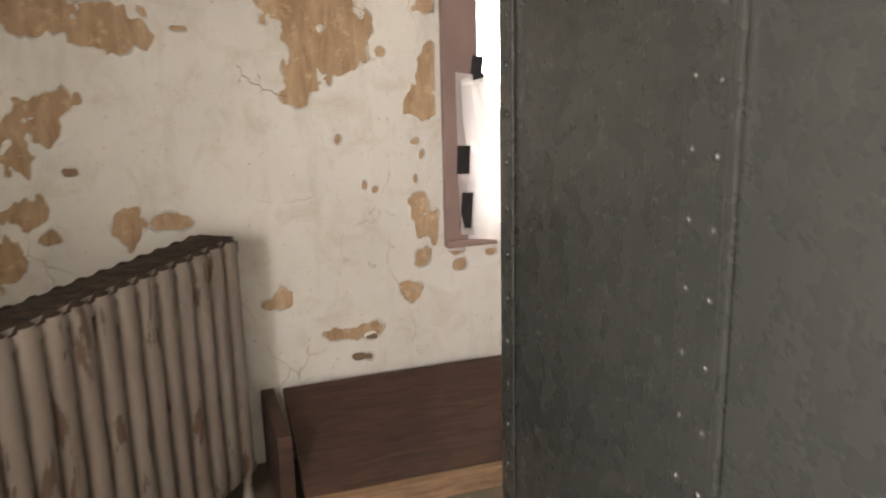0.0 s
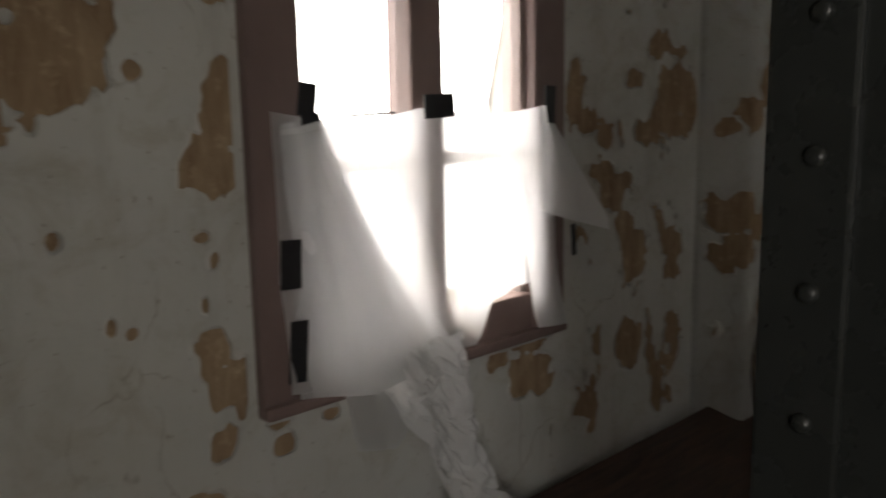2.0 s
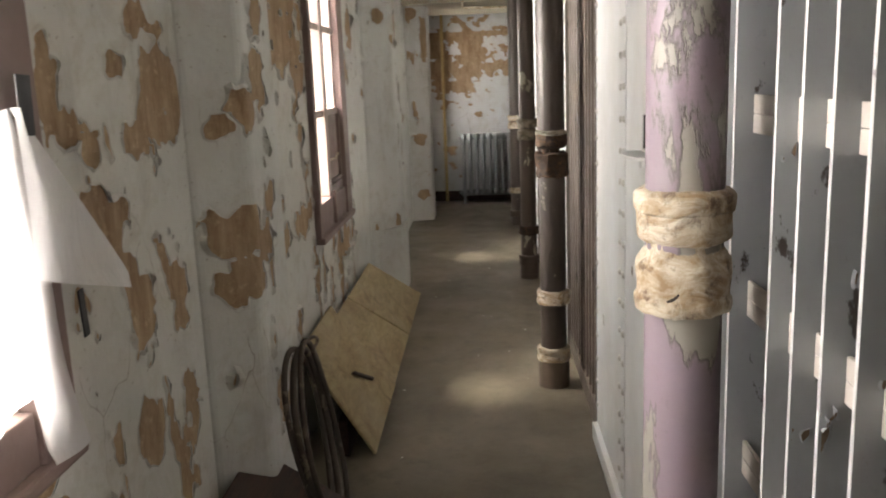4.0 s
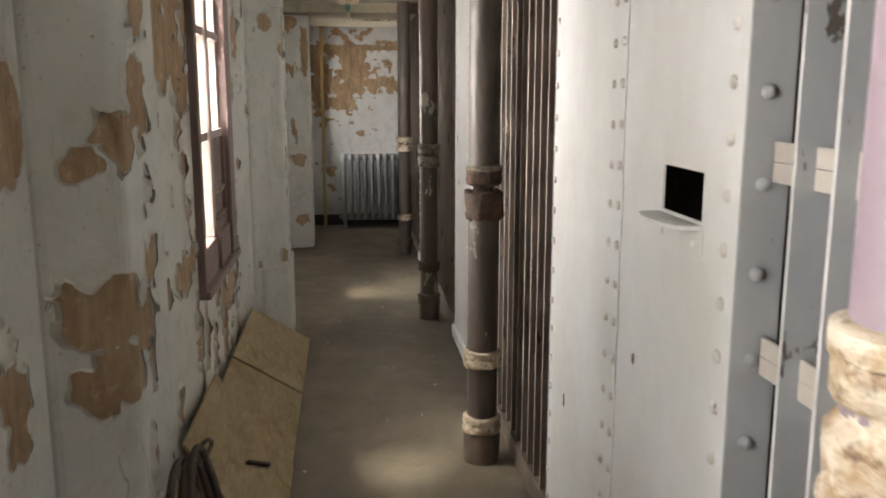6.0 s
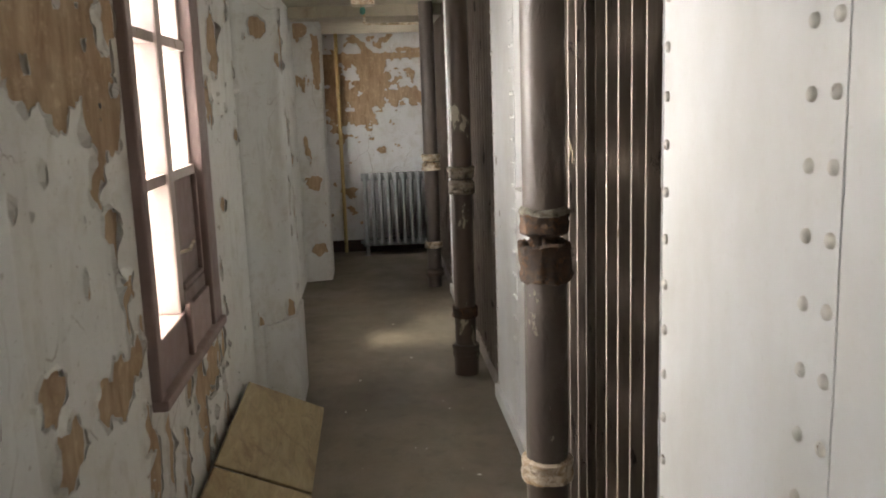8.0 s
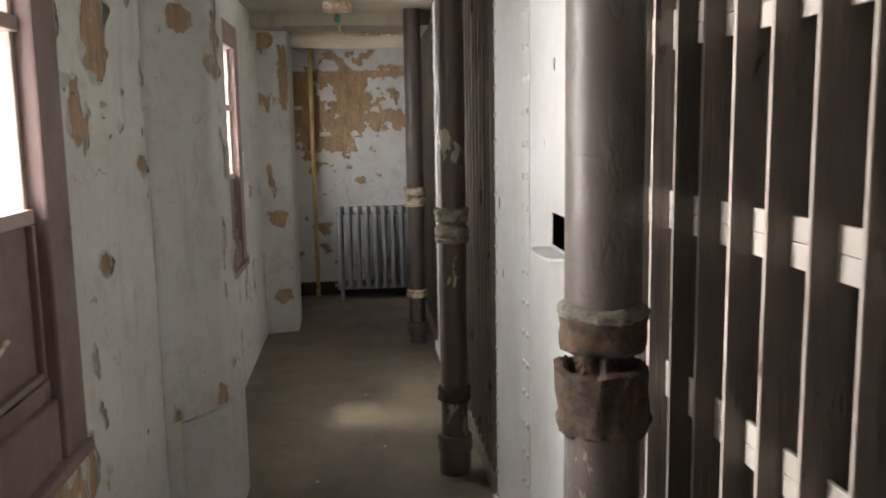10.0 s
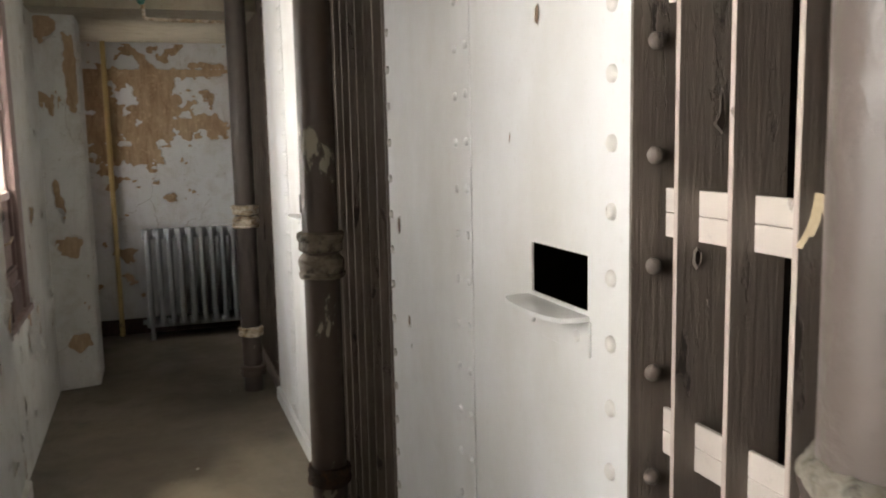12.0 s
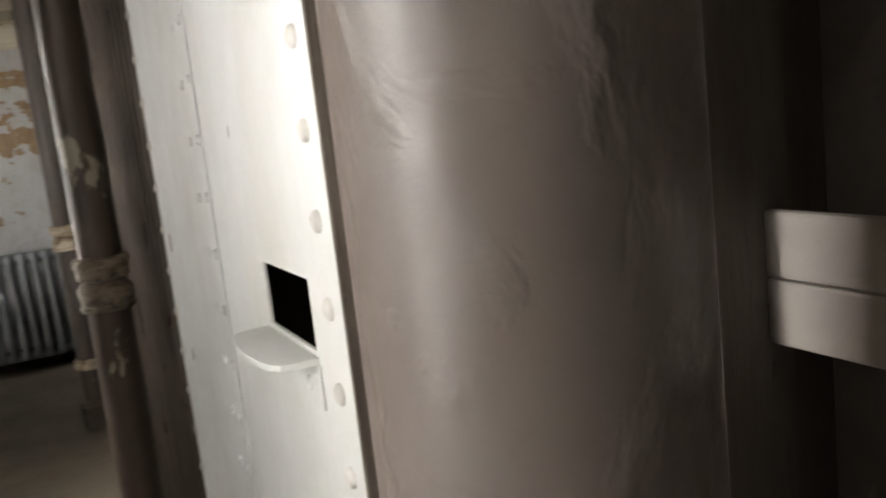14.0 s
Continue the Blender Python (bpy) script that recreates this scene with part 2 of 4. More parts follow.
def wood(name, light, dark, axis=(0.6, 9.0, 9.0), knots=0.0):
    m = Nodes(name)
    g = m.noise(5.0, 8, 0.6, 1.4, m.stretch(*axis))
    c = m.mix(m.ramp(g, 0.32, 0.70), dark, light)
    c = m.mix(m.ramp(m.noise(2.4, 5, 0.6), 0.52, 0.74, 0.0, 0.65), c, tuple(v * 0.62 for v in dark))
    c = m.mix(m.ramp(m.noise(40, 4, 0.6), 0.64, 0.74, 0.0, 0.4), c, tuple(min(1, v * 1.3) for v in light))
    return m.done(c, 0.68, 0.0, m.bump(g, 0.004, 0.5))


mm = Nodes("weathered_plywood")
pg = mm.noise(3.0, 8, 0.65, 2.2, mm.stretch(1.2, 4.5, 4.5))
pc = mm.mix(mm.ramp(pg, 0.30, 0.72), (0.25, 0.19, 0.098), (0.41, 0.33, 0.185))
pc = mm.mix(mm.ramp(mm.noise(5.5, 8, 0.75, 0.9), 0.50, 0.66, 0.0, 0.85), pc, (0.20, 0.14, 0.075))
pc = mm.mix(mm.ramp(mm.noise(1.6, 4, 0.6), 0.48, 0.66, 0.0, 0.5), pc, (0.42, 0.36, 0.25))
pc = mm.mix(mm.ramp(mm.noise(26, 5, 0.7), 0.64, 0.70, 0.0, 0.7), pc, (0.12, 0.085, 0.05))
PLYWOOD = mm.done(pc, 0.75, 0.0, mm.bump(pg, 0.004, 0.5))
DARK_BOARD = wood("dark_stained_board", (0.070, 0.033, 0.021), (0.024, 0.012, 0.008), (0.7, 8.0, 8.0))

mm = Nodes("black_tape")
TAPE = mm.done((0.012, 0.012, 0.014), 0.45, 0.0, mm.bump(mm.noise(60, 5), 0.003, 0.6))
mm = Nodes("masking_tape")
OLD_TAPE = mm.done(mm.mix(mm.noise(60, 5), (0.22, 0.17, 0.10), (0.40, 0.33, 0.22)), 0.6)

mm = Nodes("translucent_plastic_sheet")
diff = mm.add("ShaderNodeBsdfDiffuse")
diff.inputs["Color"].default_value = (0.80, 0.80, 0.80, 1)
tran = mm.add("ShaderNodeBsdfTranslucent")
tran.inputs["Color"].default_value = (0.86, 0.86, 0.87, 1)
clear = mm.add("ShaderNodeBsdfTransparent")
gloss = mm.add("ShaderNodeBsdfGlossy")
gloss.inputs["Roughness"].default_value = 0.35
wrinkle = mm.bump(mm.noise(9, 6, 0.6, 0.6, mm.stretch(1.6, 1.0, 0.5)), 0.02, 0.5)
for b in (diff, tran, gloss):
    mm.put(b.inputs["Normal"], wrinkle)


def shade_mix(m, fac, a, b):
    n = m.t.nodes.new("ShaderNodeMixShader")
    n.inputs[0].default_value = fac
    m.put(n.inputs[1], a), m.put(n.inputs[2], b)
    return n.outputs[0]


film = shade_mix(mm, 0.62, diff.outputs[0], tran.outputs[0])
film = shade_mix(mm, 0.22, film, clear.outputs[0])
film = shade_mix(mm, 0.05, film, gloss.outputs[0])
mm.put(mm.t.nodes["Material Output"].inputs["Surface"], film)
PLASTIC = mm.mat
PLASTIC_THICK = PLASTIC.copy()
PLASTIC_THICK.name = "gathered_plastic_sheet"
for n in PLASTIC_THICK.node_tree.nodes:
    if n.type == "MIX_SHADER":
        n.inputs[0].default_value = {0.62: 0.34, 0.22: 0.02}.get(round(n.inputs[0].default_value, 2), 0.05)

mm = Nodes("old_window_glass")
glass = mm.add("ShaderNodeBsdfGlass")
glass.inputs["IOR"].default_value = 1.45
glass.inputs["Roughness"].default_value = 0.0
mm.put(mm.t.nodes["Material Output"].inputs["Surface"], glass.outputs[0])
GLASS = mm.mat

# ---- mesh helpers ----


def mesh_object(name, bm, mat, parent=None, smooth=False):
    for f in bm.faces:
        f.smooth = smooth
    data = bpy.data.meshes.new(name)
    bm.normal_update()
    bm.to_mesh(data)
    bm.free()
    for m in (mat if isinstance(mat, (list, tuple)) else [mat]):
        data.materials.append(m)
    ob = new(name, data)
    if parent:
        ob.parent = parent
    return ob


def add_box(bm, x0, x1, y0, y1, z0, z1, mat=0):
    v = [bm.verts.new(p) for p in ((x0, y0, z0), (x1, y0, z0), (x1, y1, z0), (x0, y1, z0), (x0, y0, z1), (x1, y0, z1), (x1, y1, z1), (x0, y1, z1))]
    out = []
    for q in ((3, 2, 1, 0), (4, 5, 6, 7), (0, 1, 5, 4), (1, 2, 6, 5), (2, 3, 7, 6), (3, 0, 4, 7)):
        f = bm.faces.new([v[i] for i in q])
        f.material_index = mat
        out.append(f)
    return v


def box(name, x0, x1, y0, y1, z0, z1, mat, parent=None, bevel=0.0):
    bm = bmesh.new()
    add_box(bm, x0, x1, y0, y1, z0, z1)
    if bevel:
        bmesh.ops.bevel(bm, geom=bm.edges[:], offset=bevel, segments=2, affect="EDGES", profile=0.6)
    return mesh_object(name, bm, mat, parent)


def prism(name, outline, z0, z1, mat, parent=None, bevel=0.0):
    """An upright prism over a plan outline, anticlockwise."""
    bm = bmesh.new()
    lo = [bm.verts.new((x, y, z0)) for x, y in outline]
    hi = [bm.verts.new((x, y, z1)) for x, y in outline]
    n = len(outline)
    bm.faces.new(lo[::-1]), bm.faces.new(hi)
    up = []
    for i in range(n):
        j = (i + 1) % n
        bm.faces.new((lo[i], lo[j], hi[j], hi[i]))
    if bevel:
        up = [e for e in bm.edges if abs(e.verts[0].co.z - e.verts[1].co.z) > 0.1]
        bmesh.ops.bevel(bm, geom=up, offset=bevel, segments=3, affect="EDGES", profile=0.5)
    return mesh_object(name, bm, mat, parent)


def lathe(name, profile, mat, parent=None, sides=32, wobble=0.0, squash=1.0, close=True):
    """A turned shape round z through (0, 0); profile: (radius, height)."""
    bm = bmesh.new()
    rings = []
    for r, z in profile:
        ring = []
        for i in range(sides):
            a = 2 * math.pi * i / sides
            k = 1 + wobble * (noise.noise(Vector((3 * math.cos(a), 3 * math.sin(a), 14 * z))) + 0.5 * noise.noise(Vector((9 * math.cos(a), 9 * math.sin(a), 30 * z))))
            ring.append(bm.verts.new((r * k * math.cos(a), r * k * math.sin(a) * squash, z + wobble * (0.03 * math.sin(3 * a + 40 * z) + 0.05 * noise.noise(Vector((7 * math.cos(a), 7 * math.sin(a), 5)))))))
        rings.append(ring)
    for a, b in zip(rings, rings[1:]):
        for i in range(sides):
            j = (i + 1) % sides
            bm.faces.new((a[i], a[j], b[j], b[i]))
    if close:
        bm.faces.new(rings[0][::-1]), bm.faces.new(rings[-1])
    bmesh.ops.recalc_face_normals(bm, faces=bm.faces)
    ob = mesh_object(name, bm, mat, parent, True)
    ob.data.set_sharp_from_angle(angle=radians(35))
    return ob


def tube(name, points, radius, mat, parent=None, cyclic=False, res=3):
    """A round bar or hose along a line of points."""
    cu = bpy.data.curves.new(name, "CURVE")
    cu.dimensions, cu.bevel_depth, cu.bevel_resolution, cu.resolution_u = "3D", radius, res, 6
    cu.use_fill_caps = True
    sp = cu.splines.new("NURBS" if len(points) > 3 else "POLY")
    sp.points.add(len(points) - 1)
    for p, q in zip(sp.points, points):
        p.co = (*q, 1)
    if len(points) > 3:
        sp.order_u, sp.use_endpoint_u = 3, not cyclic
    sp.use_cyclic_u = cyclic
    cu.materials.append(mat)
    tmp = bpy.data.objects.new(name, cu)
    me = bpy.data.meshes.new_from_object(tmp)
    bpy.data.objects.remove(tmp)
    for f in me.polygons:
        f.use_smooth = True
    me.name = name
    ob = new(name, me)
    if parent:
        ob.parent = parent
    return ob


def empty(name, x=0, y=0, z=0):
    ob = new(name)
    ob.empty_display_size = 0.1
    ob.location = (x, y, z)
    return ob


# ---- shell ----
CEIL = 2.46
floor = tagged(box("floor", -1.4, 12.4, -3.4, 3.6, -0.2, 0.0, FLOOR), "worn dusty grey-brown concrete floor", kind="structure")
ceiling = tagged(box("ceiling", -1.4, 10.12, -3.4, 3.6, CEIL, CEIL + 0.2, CEILING_PAINT), "old yellowed painted ceiling", kind="structure")
ceiling_end = tagged(box("ceiling_end", 10.12, 12.4, -3.4, 3.6, 2.365, CEIL + 0.2, CEILING_PAINT), "lowered yellowed plaster ceiling", kind="structure")
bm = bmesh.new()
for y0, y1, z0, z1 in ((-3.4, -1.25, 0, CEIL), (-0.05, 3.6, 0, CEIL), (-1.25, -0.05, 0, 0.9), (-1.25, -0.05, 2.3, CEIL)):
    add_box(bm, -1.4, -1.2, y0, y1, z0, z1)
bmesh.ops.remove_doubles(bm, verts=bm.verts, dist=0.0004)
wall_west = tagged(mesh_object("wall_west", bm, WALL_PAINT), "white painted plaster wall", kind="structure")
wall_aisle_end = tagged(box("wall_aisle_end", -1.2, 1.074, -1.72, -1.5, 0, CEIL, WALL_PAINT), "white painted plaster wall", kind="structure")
# Unseen window, added so its lamps light the aisle and end plate.
assumed_window_west = tagged(empty("assumed_window_west", -1.2, -0.65, 0.9), "unseen wooden window added to light the aisle", kind="structure")
wall_south = tagged(box("wall_south", -1.2, 12.2, -3.4, -3.2, 0, CEIL, WALL_PAINT), "white painted plaster wall", kind="structure")
wall_east = tagged(box("wall_east", 11.95, 12.4, -3.2, 3.6, 0, 2.365, END_PAINT), "white end wall with tan plaster showing through peeling paint", kind="structure")

# Dark strip that stands for the shade low on the end wall.
tagged(box("foot_shade_strip", 11.932, 11.9485, 1.78, 3.075, 0.0, 0.13, DARK_BOARD, bevel=0.004), "low dark strip for the shade along the end wall's foot", kind="structure")


def wall_with_opening(name, x0, x1, y, o0, o1, sill, head, mat, label):
    """A length of the outer wall with a slightly arched window opening."""
    bm = bmesh.new()
    back = 3.56
    add_box(bm, x0, o0, y, back, 0, CEIL)
    add_box(bm, o1, x1, y, back, 0, CEIL)
    add_box(bm, o0, o1, y, back, 0, sill)
    n = 8
    for i in range(n):
        a, b = o0 + (o1 - o0) * i / n, o0 + (o1 - o0) * (i + 1) / n
        k = lambda x: head - 0.09 * ((2 * (x - o0) / (o1 - o0)) - 1) ** 2
        v = add_box(bm, a, b, y, back, 0, CEIL)
        v[0].co.z = v[3].co.z = k(a)
        v[1].co.z = v[2].co.z = k(b)
    bmesh.ops.remove_doubles(bm, verts=bm.verts, dist=0.0004)
    return tagged(mesh_object(name, bm, mat), label, kind="structure")


YA, YB, YC = 3.13, 3.06, 3.07
wall_bay_1 = wall_with_opening("wall_bay_1", -1.2, 3.38, YA, 1.40, 2.49, 0.87, 2.30, WALL_PAINT, "white plaster wall with large flakes of paint gone")
wall_bay_2 = wall_with_opening("wall_bay_2", 3.90, 6.80, YB, 4.89, 5.84, 0.84, 2.30, WALL_PAINT_WORN, "white plaster wall with badly peeling paint")
wall_bay_3 = wall_with_opening("wall_bay_3", 7.45, 10.40, YC, 8.18, 9.14, 0.80, 2.22, WALL_PAINT, "white plaster wall with peeling paint")
wall_bay_4 = wall_with_opening("wall_bay_4", 10.90, 11.95, 3.08, 11.0, 11.68, 0.90, 2.24, PIER_PAINT, "white plaster wall")


def pier(name, x0, x1, y_wall, y_front, slope):
    out = [(x0, 3.56), (x0, y_wall), (x0 + slope, y_front), (x1, y_front), (x1, 3.56)]
    p = tagged(prism(name, out, 0, CEIL, PIER_PAINT, bevel=0.025), "white plastered wall pier with rounded corners", kind="structure")
    return p


pier_1 = pier("pier_1", 3.38, 3.90, YA, 2.97, 0.13)
pier_2 = pier("pier_2", 6.80, 7.45, YB, 2.87, 0.26)
pier_3 = pier("pier_3", 10.40, 10.90, YC, 2.83, 0.06)
plinth = tagged(prism("plinth", [(6.86, 3.2), (6.86, 2.99), (7.04, 2.852), (7.47, 2.852), (7.47, 3.2)], 0, 0.52, PIER_PAINT, bevel=0.03), "white plastered pier footing with cracked paint", kind="structure")

# Unseen wall, added to stop the sun falling in through window_4.
sun_blocking_wall = tagged(box("sun_blocking_wall", 10.6, 12.6, 4.3, 4.5, 0, 4.6, WALL_PAINT), "unseen outside wall added to keep the sun off the end floor", kind="structure")

# ---- windows ----


def window(name, x0, x1, y, sill, head, meet, rails, label, blind_lower=False, jambs=(0.125, 0.125), foot=0.115):
    """Wooden window: jambs, centre mullion, rails and panes. y: the inner face of the wall."""
    w = empty(name, (x0 + x1) / 2, y, sill)
    inv = lambda ob: setattr_parent(ob, w)
    ja, jb = jambs
    a0, b0 = x0 + ja, x1 - jb
    yf, yb = y - 0.03, y + 0.10
    inv(box("jamb", x0 - 0.02, a0, yf, yb, sill, head, FRAME_WOOD, bevel=0.008))
    inv(box("jamb", b0, x1 + 0.02, yf, yb, sill, head, FRAME_WOOD, bevel=0.008))
    for xx, d in ((a0, 0.022), (b0, -0.022)):
        inv(box("stop_bead", min(xx, xx + d), max(xx, xx + d), y + 0.012, y + 0.09, sill + 0.09, head, SASH_WOOD, bevel=0.004))
    inv(box("head_board", a0, b0, yf + 0.003, yb, head - 0.14, head, FRAME_WOOD, bevel=0.006))
    inv(box("bottom_rail", a0, b0, yf + 0.012, yb, sill, sill + foot, FRAME_WOOD, bevel=0.006))
    inv(box("sill", x0 - 0.02, x1 + 0.02, y - 0.046, y + 0.02, sill - 0.03, sill + 0.004, FRAME_WOOD, bevel=0.010))
    half = 0.034 if blind_lower else 0.058
    inv(box("mullion", meet - half, meet + half, yf + 0.02, yb - 0.01, sill + foot, head - 0.14, SASH_WOOD if blind_lower else FRAME_WOOD, bevel=0.007))
    for z in rails:
        for a, b in ((a0, meet - 0.036), (meet + 0.036, b0)):
            inv(box("glazing_bar", a, b, yf + 0.03, yb - 0.02, z - 0.017, z + 0.017, SASH_WOOD, bevel=0.004))
    zs = [sill + foot, *rails, head - 0.14]
    for a, b in ((a0, meet - 0.03), (meet + 0.03, b0)):
        for lo, hi in zip(zs, zs[1:]):
            p = inv(box("pane", a, b, y + 0.045, y + 0.049, lo, hi, GLASS))
            p.visible_shadow = False
    if blind_lower:
        top = rails[0] - 0.017
        inv(box("panel", meet + 0.036, b0, y + 0.005, y + 0.03, sill + foot - 0.01, top, FRAME_WOOD, bevel=0.006))
        for a, b, c, d in ((b0 - 0.052, b0 - 0.034, sill + foot + 0.06, top), (meet + 0.05, b0 - 0.053, sill + foot + 0.06, sill + foot + 0.078)):
            inv(box("panel_moulding", a, b, y - 0.012, y + 0.006, c, d, FRAME_WOOD, bevel=0.004))
        inv(box("panel_rail", meet + 0.05, b0 - 0.004, y - 0.006, y + 0.006, sill + foot + 0.004, sill + foot + 0.05, FRAME_WOOD, bevel=0.004))
        inv(box("meeting_strip", meet - 0.012, meet + 0.030, yf - 0.006, yf + 0.013, sill + 0.01, sill + foot + 0.03, FRAME_WOOD, bevel=0.006))
        inv(tube("catch", [(meet + 0.05, y - 0.0, sill + 0.34), (meet + 0.06, y - 0.035, sill + 0.35), (meet + 0.10, y - 0.04, sill + 0.37)], 0.006, HUB_PAINT))
        inv(box("catch_plate", meet + 0.040, meet + 0.062, y - 0.006, y + 0.006, sill + 0.30, sill + 0.38, FRAME_WOOD, bevel=0.003))
    return tagged(w, label, kind="structure")


def setattr_parent(ob, parent):
    ob.parent = parent
    ob.matrix_parent_inverse = Matrix.Translation(parent.location).inverted()
    return ob


window_1 = window("window_1", 1.40, 2.49, YA, 0.87, 2.32, 1.943, (1.42, 1.93), "unseen wooden window added to light the aisle half covered with taped plastic sheet")
window_2 = window("window_2", 4.89, 5.84, YB, 0.84, 2.32, 5.30, (1.43, 1.86), "unseen wooden window added to light the aisle with a boarded lower pane", True, (0.035, 0.135), 0.155)
window_4 = window("window_4", 11.0, 11.68, 3.08, 0.90, 2.22, 11.34, (1.42, 1.87), "unseen wooden window added to light the aisle with bright panes")
window_3 = window("window_3", 8.18, 9.14, YC, 0.80, 2.24, 8.62, (1.34, 1.75), "unseen wooden window added to light the aisle with bright panes", True, (0.04, 0.12), 0.14)
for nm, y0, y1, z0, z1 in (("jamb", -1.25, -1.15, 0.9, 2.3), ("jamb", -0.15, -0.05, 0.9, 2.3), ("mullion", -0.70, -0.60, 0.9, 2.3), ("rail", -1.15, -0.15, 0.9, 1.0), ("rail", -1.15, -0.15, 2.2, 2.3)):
    setattr_parent(box(nm, -1.23, -1.16 - 0.002 * (nm == "rail"), y0, y1, z0, z1, FRAME_WOOD, bevel=0.006), assumed_window_west)
# stronger lamps in the unseen west opening, to brighten the aisle
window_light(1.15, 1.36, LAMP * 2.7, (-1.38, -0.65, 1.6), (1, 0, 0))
window_light(0.66, 1.30, LAMP * 0.9, (11.34, 3.40, 1.55), (0, -1, 0))
window_light(1.07, 1.40, LAMP * 1.1, (1.945, 3.40, 1.60), (0, -1, 0))
window_light(0.94, 1.40, LAMP, (5.35, 3.40, 1.58), (0, -1, 0))
window_light(0.96, 1.36, LAMP, (8.66, 3.40, 1.52), (0, -1, 0))

# ---- cell block ----
YP = 1.77


def rivet_mesh(name, r, h, mat, axis="Y"):
    bm = bmesh.new()
    rings = []
    for rr, hh in ((r, 0.0), (r * 0.93, h * 0.55), (r * 0.55, h * 0.95)):
        rings.append([bm.verts.new((rr * math.cos(i * math.pi / 5), hh, rr * math.sin(i * math.pi / 5))) for i in range(10)])
    for a, b in zip(rings, rings[1:]):
        for i in range(10):
            bm.faces.new((a[i], b[i], b[(i + 1) % 10], a[(i + 1) % 10]))
    bm.faces.new(rings[-1][::-1])
    bmesh.ops.recalc_face_normals(bm, faces=bm.faces)
    if axis == "-X":
        bmesh.ops.rotate(bm, verts=bm.verts, cent=(0, 0, 0), matrix=Matrix.Rotation(radians(90), 3, "Z"))
    for f in bm.faces:
        f.smooth = True
    me = bpy.data.meshes.new(name)
    bm.to_mesh(me)
    bm.free()
    me.materials.append(mat)
    return me


RIVET_WHITE = rivet_mesh("rivet", 0.0145, 0.008, RIVET_SHADED)
RIVET_SMALL = rivet_mesh("rivet", 0.0125, 0.008, RIVET_SHADED)
RIVET_PALE = rivet_mesh("rivet", 0.0105, 0.006, WHITE_STEEL)
RIVET_GREY = rivet_mesh("rivet", 0.0095, 0.006, GREY_STEEL, "-X")
BOLT_BROWN = rivet_mesh("bolt", 0.0135, 0.014, BROWN_BAR, "-X")
BOLT_GREY = rivet_mesh("bolt", 0.0135, 0.014, GREY_FLANGE, "-X")


def stud(mesh, parent, x, y, z):
    ob = new(mesh.name, mesh)
    ob.location = (x, y, z)
    return setattr_parent(ob, parent)


